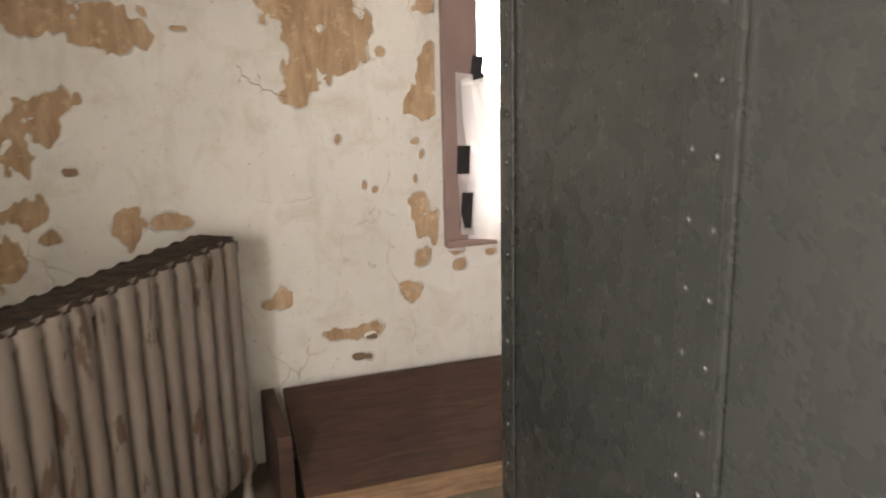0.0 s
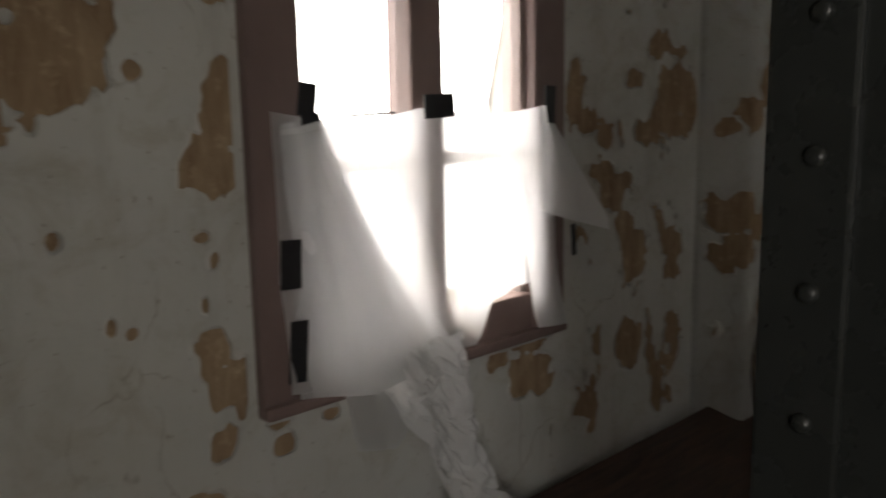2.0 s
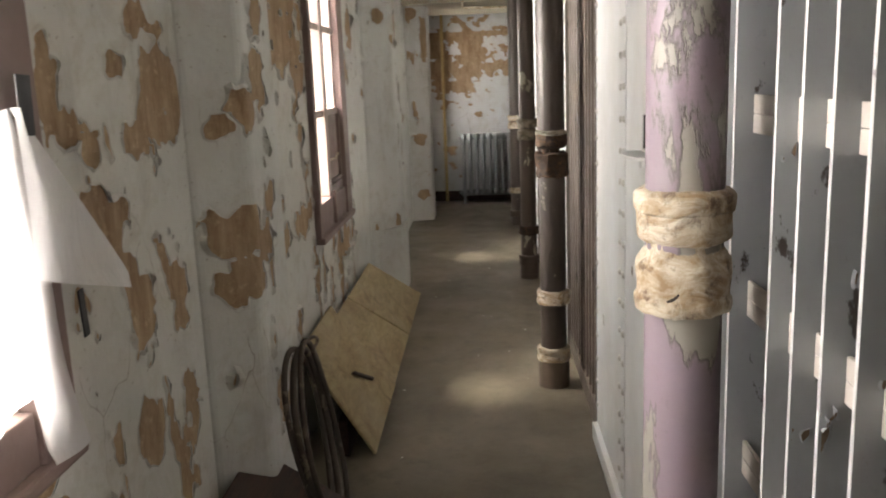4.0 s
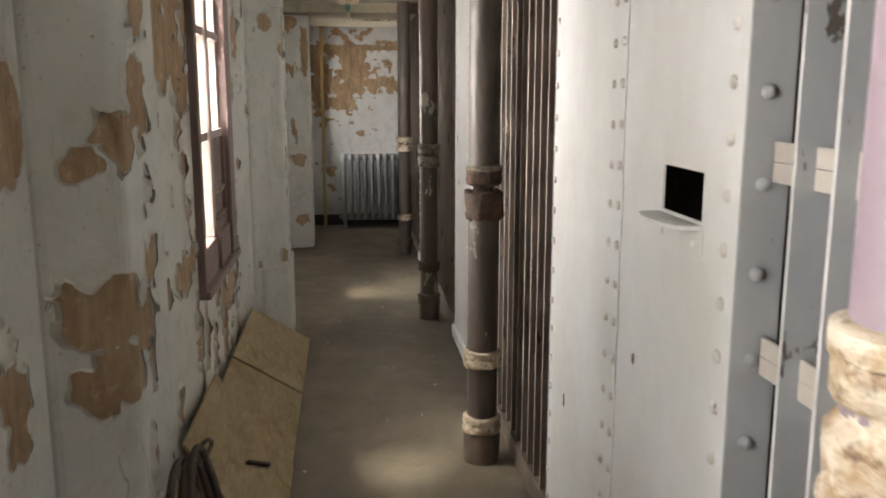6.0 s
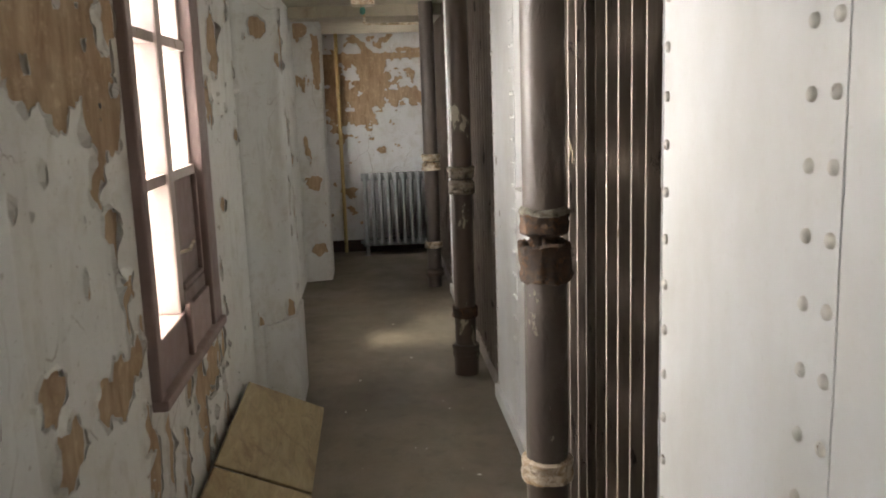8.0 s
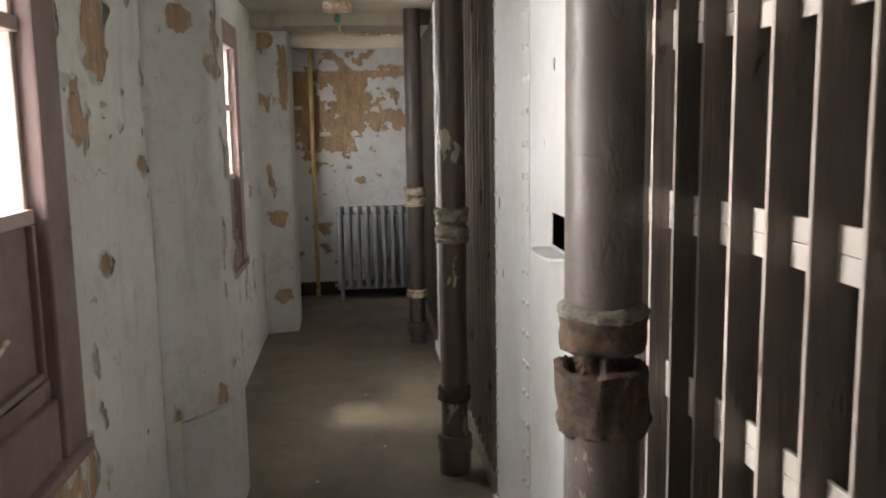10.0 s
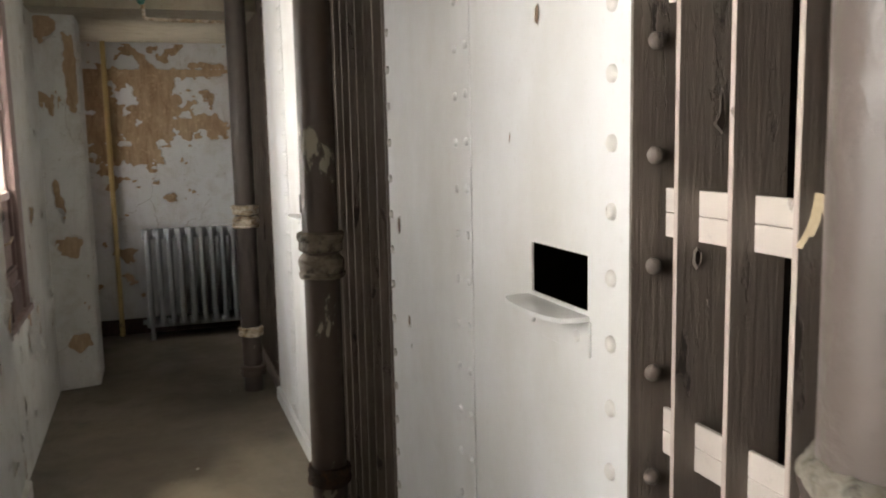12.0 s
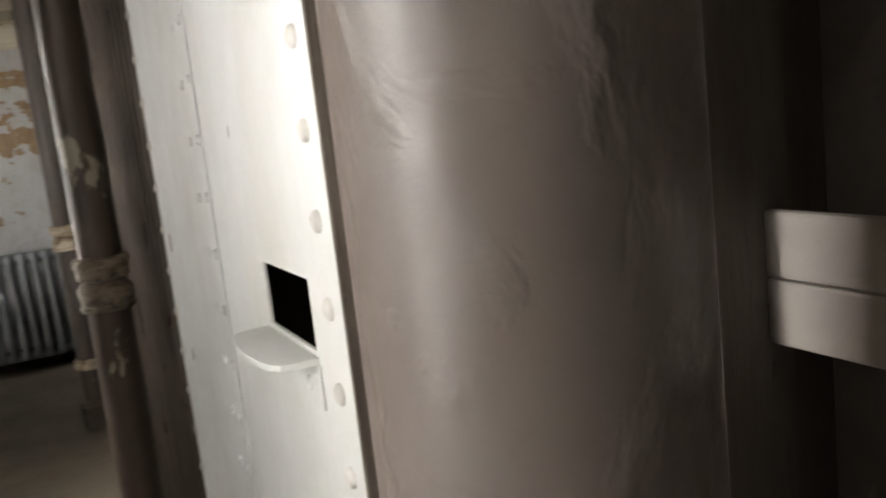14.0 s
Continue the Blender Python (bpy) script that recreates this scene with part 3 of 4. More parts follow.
def steel_panel(x0, x1, slot, label, bolt_mesh, edge_mat, seam_rivet):
    """A riveted white steel wall plate with a food slot and its shelf."""
    p = empty("cell_wall_panel", (x0 + x1) / 2, YP, 0)
    s0, s1, z0, z1 = slot
    bm = bmesh.new()
    t = 0.005
    for a, b, c, d in ((x0, s0, 0.06, CEIL), (s1, x1, 0.06, CEIL), (s0, s1, 0.06, z0), (s0, s1, z1, CEIL)):
        add_box(bm, a, b, YP - t, YP, c, d)
    bmesh.ops.remove_doubles(bm, verts=bm.verts, dist=0.0004)
    setattr_parent(mesh_object("plate", bm, WHITE_STEEL), p)
    seam = x0 + 0.70
    setattr_parent(box("lap_strip", seam - 0.042, seam + 0.09, YP + 0.0005, YP + 0.003, 0.06, CEIL, WHITE_STEEL, bevel=0.0015), p)
    setattr_parent(box("edge_flange", x0 - 0.008, x0 - 0.0005, YP - 0.085, YP + 0.004, 0.0, CEIL, edge_mat, bevel=0.002), p)
    setattr_parent(box("far_flange", x1 + 0.0005, x1 + 0.008, YP - 0.085, YP + 0.002, 0.0, CEIL, edge_mat, bevel=0.002), p)
    setattr_parent(box("base_angle", x0, x1, YP - 0.02, YP + 0.022, 0.0, 0.075, WHITE_STEEL, bevel=0.004), p)
    z = slot[2] - 1.278 + 0.191 - 0.105
    while z < CEIL - 0.03:
        stud(RIVET_WHITE, p, x0 + 0.055, YP, z)
        stud(seam_rivet, p, seam - 0.020, YP + 0.003, z + 0.003)
        stud(seam_rivet, p, seam + 0.048, YP + 0.003, z)
        stud(RIVET_SMALL, p, x1 - 0.025, YP, z)
        z += 0.105
    z = slot[2] - 1.278 + 1.208 - 6 * 0.165
    while z < CEIL - 0.03:
        stud(bolt_mesh, p, x0 - 0.008, YP - 0.034, z)
        z += 0.165
    # slot: thin frame edge, shelf with rounded front, bracket flange with two rivets
    sh = bmesh.new()
    prof = []
    n = 10
    for i in range(n + 1):
        a = math.pi * i / n
        prof.append(((s0 + s1) / 2 + (s1 - s0) * 0.55 * math.cos(a), YP + 0.030 + 0.042 * math.sin(a) ** 0.6))
    prof += [((s0 + s1) / 2 - (s1 - s0) * 0.55, YP + 0.002), ((s0 + s1) / 2 + (s1 - s0) * 0.55, YP + 0.002)]
    lo = [sh.verts.new((x, y, z0 - 0.014)) for x, y in prof]
    hi = [sh.verts.new((x, y, z0 - 0.006)) for x, y in prof]
    sh.faces.new(lo), sh.faces.new(hi[::-1])
    for i in range(len(prof)):
        q = (i + 1) % len(prof)
        sh.faces.new((lo[i], hi[i], hi[q], lo[q]))
    bmesh.ops.recalc_face_normals(sh, faces=sh.faces)
    setattr_parent(mesh_object("shelf", sh, WHITE_STEEL), p)
    setattr_parent(box("shelf_flange", s0 - 0.015, s1 + 0.012, YP + 0.0005, YP + 0.006, z0 - 0.075, z0 - 0.014, WHITE_STEEL, bevel=0.002), p)
    for xx in (s0 + 0.025, s1 - 0.02):
        stud(RIVET_PALE, p, xx, YP + 0.006, z0 - 0.045)
    # near-black plate behind the slot: the opening's shade as colour
    setattr_parent(box("slot_shade_back", s0 + 0.001, s1 - 0.001, YP - 0.30, YP - 0.28, z0 - 0.02, z1 + 0.02, DARK_INSIDE), p)
    return tagged(p, label, "cell wall", "riveted cell wall panels")


def bar_screen(x0, x1, edge_mat, bands, label, band_mat, first=None, skip=(), front_mat=None):
    """Flat upright steel bars on edge, tied with flat bands that pass through them."""
    front_mat = front_mat or BAR_EDGE
    g = empty("barred_screen", (x0 + x1) / 2, YP, 0)
    bm = bmesh.new()
    add_box(bm, -0.0045, 0.0045, -0.085, 0.0, 0.0, CEIL)
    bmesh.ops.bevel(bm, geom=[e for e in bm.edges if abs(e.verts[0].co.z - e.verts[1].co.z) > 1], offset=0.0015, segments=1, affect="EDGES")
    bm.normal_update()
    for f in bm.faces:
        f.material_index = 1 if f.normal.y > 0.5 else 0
    me = bpy.data.meshes.new("bar")
    bm.to_mesh(me)
    bm.free()
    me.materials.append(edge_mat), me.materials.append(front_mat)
    x = first or x1 - 0.075
    k = 0
    while x > x0 + 0.02:
        if k not in skip:
            b = new("bar", me)
            b.location = (x, YP - 0.010, 0)
            setattr_parent(b, g)
        x -= 0.1155
        k += 1
    for z in bands:
        for lo, hi in ((z - 0.036, z - 0.0004), (z + 0.0004, z + 0.036)):
            setattr_parent(box("band", x0 + 0.004, x1 - 0.010, YP - 0.054, YP - 0.046, lo, hi, band_mat, bevel=0.002), g)
    setattr_parent(box("bottom_rail", x0 + 0.004, x1 - 0.010, YP - 0.075, YP - 0.004, 0.0, 0.10, edge_mat, bevel=0.004), g)
    return tagged(g, label, "bars", "barred screens")


panel_a = steel_panel(3.02, 4.41, (3.185, 3.402, 1.358, 1.458), "white painted riveted steel cell wall with a food slot", BOLT_GREY, GREY_FLANGE, RIVET_SMALL)
panel_b = steel_panel(5.70, 7.05, (5.832, 6.050, 1.278, 1.372), "white painted riveted steel cell wall with a food slot", BOLT_BROWN, BROWN_BAR, RIVET_PALE)
panel_c = steel_panel(8.36, 9.70, (8.50, 8.70, 1.22, 1.31), "white painted riveted steel cell wall with a food slot", BOLT_BROWN, BROWN_BAR, RIVET_PALE)
BANDS = (0.13, 0.46, 0.79, 1.12, 1.454, 1.79, 2.12)
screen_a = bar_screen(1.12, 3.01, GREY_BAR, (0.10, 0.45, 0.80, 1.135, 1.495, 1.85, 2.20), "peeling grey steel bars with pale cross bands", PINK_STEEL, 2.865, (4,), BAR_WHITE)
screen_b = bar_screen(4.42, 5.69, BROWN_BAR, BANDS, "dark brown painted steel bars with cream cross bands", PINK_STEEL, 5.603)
screen_c = bar_screen(7.06, 8.35, BROWN_BAR, BANDS, "dark brown painted steel bars with cream cross bands", PINK_STEEL, None, (), BROWN_BAR)
screen_d = bar_screen(9.71, 11.00, BROWN_BAR, BANDS, "dark brown painted steel bars with cream cross bands", PINK_STEEL, None, (), BROWN_BAR)

# grey end of the cell block
end_plate = empty("cell_block_end", 1.08, 0.5, 0)
setattr_parent(box("plate", 1.08, 1.092, 1.022, 1.755, 0.0, CEIL, GREY_STEEL), end_plate)
setattr_parent(box("plate", 1.074, 1.090, -2.0, 1.020, 0.0, CEIL, GREY_STEEL, bevel=0.002), end_plate)
setattr_parent(box("corner_angle", 1.070, 1.0795, 1.700, 1.775, 0.0, CEIL, GREY_STEEL, bevel=0.004), end_plate)
setattr_parent(box("corner_return", 1.0805, 1.16, 1.7595, 1.775, 0.0, CEIL, GREY_BAR, bevel=0.003), end_plate)
setattr_parent(box("cover_strip", 1.062, 1.0735, 0.872, 0.897, 0.0, CEIL, GREY_STEEL, bevel=0.005), end_plate)
z = 0.152
while z < CEIL - 0.05:
    stud(RIVET_GREY, end_plate, 1.0739, 0.997, z)
    stud(RIVET_GREY, end_plate, 1.0739, 0.932, z - 0.004)
    stud(RIVET_GREY, end_plate, 1.0699, 1.731, z - 0.004)
    z += 0.1143
tagged(end_plate, "dark grey painted riveted steel end of the cell block", "steel wall")

# inner walls whose near-black brown includes the unlit interior's shade
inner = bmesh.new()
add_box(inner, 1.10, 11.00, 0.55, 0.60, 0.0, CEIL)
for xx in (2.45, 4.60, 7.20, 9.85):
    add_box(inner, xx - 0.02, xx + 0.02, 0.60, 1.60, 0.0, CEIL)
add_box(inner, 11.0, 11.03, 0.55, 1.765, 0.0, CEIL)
tagged(mesh_object("cell_partitions", inner, DARK_INSIDE), "dark brown steel cell partitions, darkened for the shade behind the bars", kind="structure")

# ---- pipes ----


def soil_pipe(x, y, r, label, body_mat, parts):
    """A cast-iron stack. parts: (name, profile, material)."""
    e = empty("soil_pipe", x, y, 0)
    for nm, prof, mat, wob in parts:
        lathe(nm, prof, mat, e, 64, wob)
    return tagged(e, label, "pipe", "cast-iron pipes along the cells")


def hub(z0, z1, r, out):
    """A bell joint with its rolled lips."""
    h = z1 - z0
    steps = ((0.0, 0.0), (0.8, 0.01), (1.0, 0.06), (1.0, 0.11), (0.72, 0.14), (0.78, 0.22), (0.95, 0.34), (0.85, 0.42), (0.30, 0.49),
             (-0.05, 0.53), (-0.05, 0.57), (0.60, 0.60), (0.80, 0.63), (0.80, 0.82), (1.05, 0.84), (1.15, 0.90), (1.05, 0.97), (0.5, 1.0), (0.0, 1.01))
    return [(r + out * a, z0 + h * q) for a, q in steps]


def collar(z, h, r, out):
    return [(r, z - h / 2), (r + out, z - h / 2 + 0.004), (r + out * 1.15, z - h * 0.2), (r + out * 0.8, z), (r + out * 1.15, z + h * 0.25), (r + out, z + h / 2 - 0.004), (r, z + h / 2)]


R1 = 0.0685
pipe_cracked = soil_pipe(2.365, 1.885, R1, "mauve painted cast-iron pipe, badly peeling, with a cracked joint", PIPE_PURPLE, [
    ("pipe", [(R1, 0.0), (R1, 0.5), (R1, 1.0), (R1, 1.6), (R1, 2.1), (R1, CEIL)], PIPE_PURPLE, 0.02),
    ("joint", hub(1.160, 1.378, R1, 0.017), HUB_PAINT, 0.05),
    ("collar", collar(0.16, 0.07, R1, 0.014), HUB_PAINT, 0.05)])
setattr_parent(tube("crack", [(2.365 + (R1 + q) * math.cos(radians(a)), 1.885 + (R1 + q) * math.sin(radians(a)), z)
                              for a, z, q in ((148, 1.190, 0.0095), (158, 1.196, 0.0100), (165, 1.210, 0.0105), (174, 1.222, 0.0105), (184, 1.231, 0.0100), (196, 1.234, 0.0095))], 0.0032, DARK_INSIDE), pipe_cracked)

R2 = 0.066
soil_pipe(5.08, 1.904, R2, "brown painted cast-iron pipe with a broken rusty joint", PIPE_BROWN, [
    ("pipe_lower", [(R2, 0.0), (R2, 0.6), (R2, 1.10)], PIPE_BROWN, 0.01),
    ("broken_bell", [(R2, 1.085), (R2 + 0.012, 1.09), (R2 + 0.016, 1.105), (R2 + 0.010, 1.12), (R2 + 0.012, 1.15), (R2 + 0.013, 1.18), (R2 + 0.016, 1.20), (R2 + 0.006, 1.206), (R2 - 0.004, 1.20), (R2 - 0.010, 1.15), (R2 - 0.012, 1.07)], RUST, 0.13),
    ("pipe_upper", [(R2 - 0.014, 1.238), (R2 - 0.004, 1.242), (R2, 1.26), (R2, 1.8), (R2, CEIL)], PIPE_BROWN, 0.01),
    ("joint_ring", [(R2 - 0.006, 1.232), (R2 + 0.008, 1.240), (R2 + 0.010, 1.262), (R2 + 0.007, 1.275), (R2 + 0.011, 1.290), (R2 + 0.010, 1.298), (R2, 1.30)], RUST, 0.11),
    ("lead_lip", [(R2, 1.290), (R2 + 0.010, 1.292), (R2 + 0.0135, 1.299), (R2 + 0.013, 1.306), (R2 + 0.007, 1.312), (R2, 1.316)], LEAD, 0.09),
    ("broken_core", [(0.040, 1.17), (0.044, 1.195), (0.036, 1.215), (0.046, 1.235), (0.042, 1.26)], RUST, 0.30),
    ("collar_upper", collar(0.475, 0.075, R2, 0.015), HUB_PAINT, 0.05),
    ("collar_lower", collar(0.175, 0.075, R2, 0.017), HUB_PAINT, 0.05),
    ("foot", [(R2 + 0.012, 0.0), (R2 + 0.014, 0.12), (R2 + 0.004, 0.14)], PIPE_DARK, 0.04)])
R3 = 0.062
soil_pipe(7.49, 1.90, R3, "dark brown cast-iron pipe with flaking paint", PIPE_DARK, [
    ("pipe", [(R3, 0.0), (R3, 0.7), (R3, 1.4), (R3, 2.0), (R3, CEIL)], PIPE_DARK, 0.02),
    ("joint", hub(1.095, 1.255, R3, 0.018), DARK_HUB, 0.05),
    ("collar_upper", collar(0.385, 0.07, R3, 0.013), RUST, 0.06),
    ("collar_lower", collar(0.15, 0.08, R3, 0.018), PIPE_DARK, 0.05),
    ("foot", [(R3 + 0.012, 0.0), (R3 + 0.012, 0.10), (R3 + 0.002, 0.12)], PIPE_DARK, 0.04)])
soil_pipe(9.96, 1.90, R3, "mauve-brown cast-iron pipe with cream joints", PIPE_BROWN, [
    ("pipe", [(R3, 0.0), (R3, 0.7), (R3, 1.4), (R3, 2.0), (R3, CEIL)], PIPE_BROWN, 0.02),
    ("joint", hub(1.035, 1.175, R3, 0.020), HUB_PAINT, 0.05),
    ("collar_upper", collar(0.38, 0.06, R3, 0.014), HUB_PAINT, 0.06),
    ("collar_lower", collar(0.13, 0.07, R3, 0.018), PIPE_DARK, 0.05)])

# ---- radiators ----


def radiator(x, y, turn, count, height, mat, top_mat, label, pitch=0.083, thick=1.22):
    """Cast-iron column radiator; sections run along its own x from 0."""
    e = empty("radiator", x, y, 0)
    bm = bmesh.new()
    cols, gap = 3, 0.072
    for c in range(cols):
        cy = (c - (cols - 1) / 2) * gap
        prof = [(0.010, 0.11), (0.024, 0.125), (0.029, 0.16), (0.028, height * 0.5), (0.030, height - 0.075), (0.029, height - 0.035), (0.023, height - 0.012), (0.010, height)]
        rings = [[bm.verts.new((r * thick * math.cos(i * math.pi / 6), cy + r * 1.05 * math.sin(i * math.pi / 6), z)) for i in range(12)] for r, z in prof]
        for a, b in zip(rings, rings[1:]):
            for i in range(12):
                f = bm.faces.new((a[i], a[(i + 1) % 12], b[(i + 1) % 12], b[i]))
        bm.faces.new(rings[0][::-1]), bm.faces.new(rings[-1])
    for z0, z1 in ((0.10, 0.165), (height - 0.075, height)):
        v = add_box(bm, -pitch * 0.4985, pitch * 0.4985, -0.088, 0.088, z0, z1 - 0.004)
        es = [ed for ed in {ed for w in v for ed in w.link_edges} if abs(ed.verts[0].co.x - ed.verts[1].co.x) > 0.01]
        bmesh.ops.bevel(bm, geom=es, offset=0.016, segments=2, affect="EDGES")
    for f in bm.faces:
        f.smooth = True
    me = bpy.data.meshes.new("section")
    bm.normal_update()
    for f in bm.faces:
        if f.calc_center_median().z > height - 0.05 and f.normal.z > 0.3:
            f.material_index = 1
    bm.to_mesh(me)
    bm.free()
    me.materials.append(mat), me.materials.append(top_mat)
    for i in range(count):
        s = new("section", me)
        s.parent, s.location = e, (pitch * (i + 0.5), 0, 0)
    for i in (0, count - 1):
        for cy in (-0.07, 0.07):
            f = lathe("foot", [(0.026, 0.0), (0.020, 0.03), (0.015, 0.07), (0.020, 0.12)], mat, e, 12)
            f.location = (pitch * (i + 0.5), cy, 0)
    h = lathe("header", [(0.020, 0.0), (0.020, pitch * count + 0.05)], mat, e, 12)
    h.matrix_local = pose(-0.02, 0, 0.135, 0, 90, 0)
    e.rotation_euler = (0, 0, radians(turn))
    return tagged(e, label, "radiator", "cast-iron radiators")


radiator(-0.572, 1.624, 52, 18, 1.03, RAD_PAINT, RAD_DUST, "dusty pale cast-iron column radiator with grimy brown top", 0.092, 1.42)
radiator(11.72, 1.30, 90, 15, 0.885, RAD_SILVER, RAD_SILVER, "silver-grey cast-iron column radiator against the end wall", 0.0825, 0.80)

# ---- boards along the wall ----


def board(name, x0, x1, low, high, thick, mat, parent, skew=0.0, skew0=0.0):
    """A plank leaning on the wall. low, high: (y, z) of its lower and upper edge."""
    bm = bmesh.new()
    (ya, za), (yb, zb) = low, high
    d = Vector((0, yb - ya, zb - za)).normalized()
    nrm = Vector((0, d.z, -d.y)) * -thick
    v = []
    for x, k in ((x0, skew0), (x1, skew)):
        for (y, z) in (low, high):
            p = Vector((x + (k if (y, z) == high else 0), y, z))
            v.append(bm.verts.new(p))
            v.append(bm.verts.new(p + nrm))
    for q in ((0, 2, 3, 1), (4, 5, 7, 6), (0, 4, 6, 2), (1, 3, 7, 5), (0, 1, 5, 4), (2, 6, 7, 3)):
        bm.faces.new([v[i] for i in q])
    bmesh.ops.recalc_face_normals(bm, faces=bm.faces)
    bmesh.ops.bevel(bm, geom=bm.edges[:], offset=0.003, segments=1, affect="EDGES")
    ob = mesh_object(name, bm, mat)
    return setattr_parent(ob, parent) if parent else ob


dark_casing = empty("pipe_casing", 2.0, 2.9, 0)
board("board", 0.66, 1.715, (2.66, 0.06), (3.085, 0.325), 0.022, DARK_BOARD, dark_casing)
board("board", 1.722, 3.62, (2.665, 0.055), (3.085, 0.320), 0.022, DARK_BOARD, dark_casing)
setattr_parent(box("foot_rail", 0.60, 3.60, 2.600, 2.645, 0.0, 0.085, wood("worn_rail_wood", (0.33, 0.22, 0.13), (0.17, 0.10, 0.06), (0.7, 8, 8)), bevel=0.006), dark_casing)
setattr_parent(box("end_board", 0.575, 0.63, 2.66, 3.12, 0.0, 0.33, DARK_BOARD, bevel=0.004), dark_casing)
tagged(dark_casing, "dark stained sloping wooden casing along the wall foot", "pipe casing")

ply_casing = empty("pipe_casing", 5.5, 2.9, 0)
board("plywood_board", 4.22, 5.040, (2.74, 0.02), (3.03, 0.490), 0.014, PLYWOOD, ply_casing, -0.12)
board("plywood_board", 5.062, 5.930, (2.745, 0.016), (3.03, 0.396), 0.014, PLYWOOD, ply_casing, -0.510, -0.12)
board("plywood_board", 5.952, 6.967, (2.745, 0.016), (3.03, 0.396), 0.014, PLYWOOD, ply_casing, -0.63, -0.510)
setattr_parent(box("batten", 4.25, 6.60, 2.85, 2.89, 0.0, 0.16, DARK_BOARD), ply_casing)
board("hand_slot", 4.745, 4.775, (2.812, 0.160), (2.875, 0.262), 0.017, DARK_INSIDE, ply_casing, -0.19, -0.19)
tagged(ply_casing, "weathered pale plywood boards leaning along the wall foot", "pipe casing")

# ---- coil of hose ----
hose = empty("hose_coil", 3.72, 2.85, 0)
for k, (w, h, off) in enumerate(((0.20, 0.33, 0.0), (0.205, 0.315, 0.035), (0.21, 0.338, 0.06))):
    pts = []
    for i in range(18):
        a = 2 * math.pi * i / 18
        u, v = w * math.sin(a), h * math.cos(a)
        pts.append((3.66 + off * 0.6 + u + 0.03 * math.sin(2 * a + k), 2.86 - 0.02 * k + (v + 0.3) * 0.16 - 0.03, 0.345 + v + 0.004 * k))
    setattr_parent(tube("loop", pts, 0.0105 + 0.002 * (k % 2), HOSE, None, True), hose)
setattr_parent(tube("tie", [(3.70, 2.91, 0.66), (3.76, 2.88, 0.69), (3.84, 2.87, 0.67), (3.86, 2.87, 0.64), (3.80, 2.88, 0.63)], 0.006, HOSE), hose)
setattr_parent(tube("loose_end", [(3.42, 2.80, 0.02), (3.48, 2.74, 0.10), (3.56, 2.74, 0.16), (3.62, 2.78, 0.08), (3.60, 2.84, 0.02)], 0.014, HOSE), hose)
tagged(hose, "dusty black rubber hose coil leaning on the pier", "hose")

# ---- plastic sheet on the window ----
SHEET_Y = YA - 0.034


def sheet_edge(u):
    """Lower edge of the sheet over its width."""
    knots = ((0.0, 0.905), (0.175, 0.875), (0.20, 0.70), (0.34, 0.66), (0.45, 0.85), (0.475, 0.865), (0.63, 0.89), (0.675, 1.01), (0.85, 1.03), (0.865, 0.885), (1.0, 0.872))
    for (a, za), (b, zb) in zip(knots, knots[1:]):
        if u <= b:
            return za + (zb - za) * (u - a) / (b - a)
    return knots[-1][1]


bm = bmesh.new()
NU, NV = 72, 60
grid = []
for i in range(NU + 1):
    u = i / NU
    col = []
    for j in range(NV + 1):
        v = j / NV
        top = 1.56 - 0.025 * math.sin(math.pi * min(1, u * 2.1)) - 0.02 * math.sin(math.pi * max(0, 2.1 * u - 1.1))
        z = top + (sheet_edge(u) - top) * v
        x = 1.430 + 0.955 * u + (0.105 * v + 0.012 * math.sin(6 * v)) * u ** 2
        fold = 0.030 * math.sin(9 * u - 5 * v * (1 - u)) * v + 0.006 * math.sin(23 * u + 3 * v) * v * (1 - v * 0.4)
        fold += 0.05 * max(0, v - 0.6) * math.exp(-((u - 0.35) / 0.15) ** 2)
        wob = 0.012 * noise.noise(Vector((4 * x, 4 * z, 0)))
        col.append(bm.verts.new((x, SHEET_Y - 0.006 - abs(fold) - wob * v, z)))
    grid.append(col)
for i in range(NU):
    for j in range(NV):
        bm.faces.new((grid[i][j], grid[i + 1][j], grid[i + 1][j + 1], grid[i][j + 1]))
curtain = empty("plastic_sheet", 1.9, SHEET_Y, 0.9)
setattr_parent(mesh_object("sheet", bm, PLASTIC, None, True), curtain)
# slack folds that hang towards the lower corner, one over the other
for k, (shift, drop) in enumerate(((-0.045, 0.0), (0.0, 0.012), (0.04, 0.024))):
    bm = bmesh.new()
    grid = []
    for i in range(31):
        u = i / 30
        col = []
        for j in range(41):
            v = j / 40
            right = 1.545 + (0.37 + shift) * v ** 1.25 + shift * 0.5
            left = 1.452 + 0.02 * v
            x = left + (right - left) * u
            z = 1.53 - 0.63 * v + 0.02 * u - drop
            fold = 0.016 * math.sin(7 * u + 4 * v + k) * v + 0.003 * math.sin(21 * u - 5 * v) + 0.02 * noise.noise(Vector((3 * u, 5 * v, 2 + k))) * v
            col.append(bm.verts.new((x, SHEET_Y - 0.010 - (0.020 + 0.012 * k + 0.06 * v * math.sin(math.pi * min(1, u + 0.1)) + fold * 0.6) * min(1.0, u * 4), z)))
        grid.append(col)
    for i in range(30):
        for j in range(40):
            bm.faces.new((grid[i][j], grid[i + 1][j], grid[i + 1][j + 1], grid[i][j + 1]))
    setattr_parent(mesh_object("slack_fold", bm, PLASTIC_THICK if k == 1 else PLASTIC, None, True), curtain)
# flap that has come loose and curls off the wall
bm = bmesh.new()
rows = []
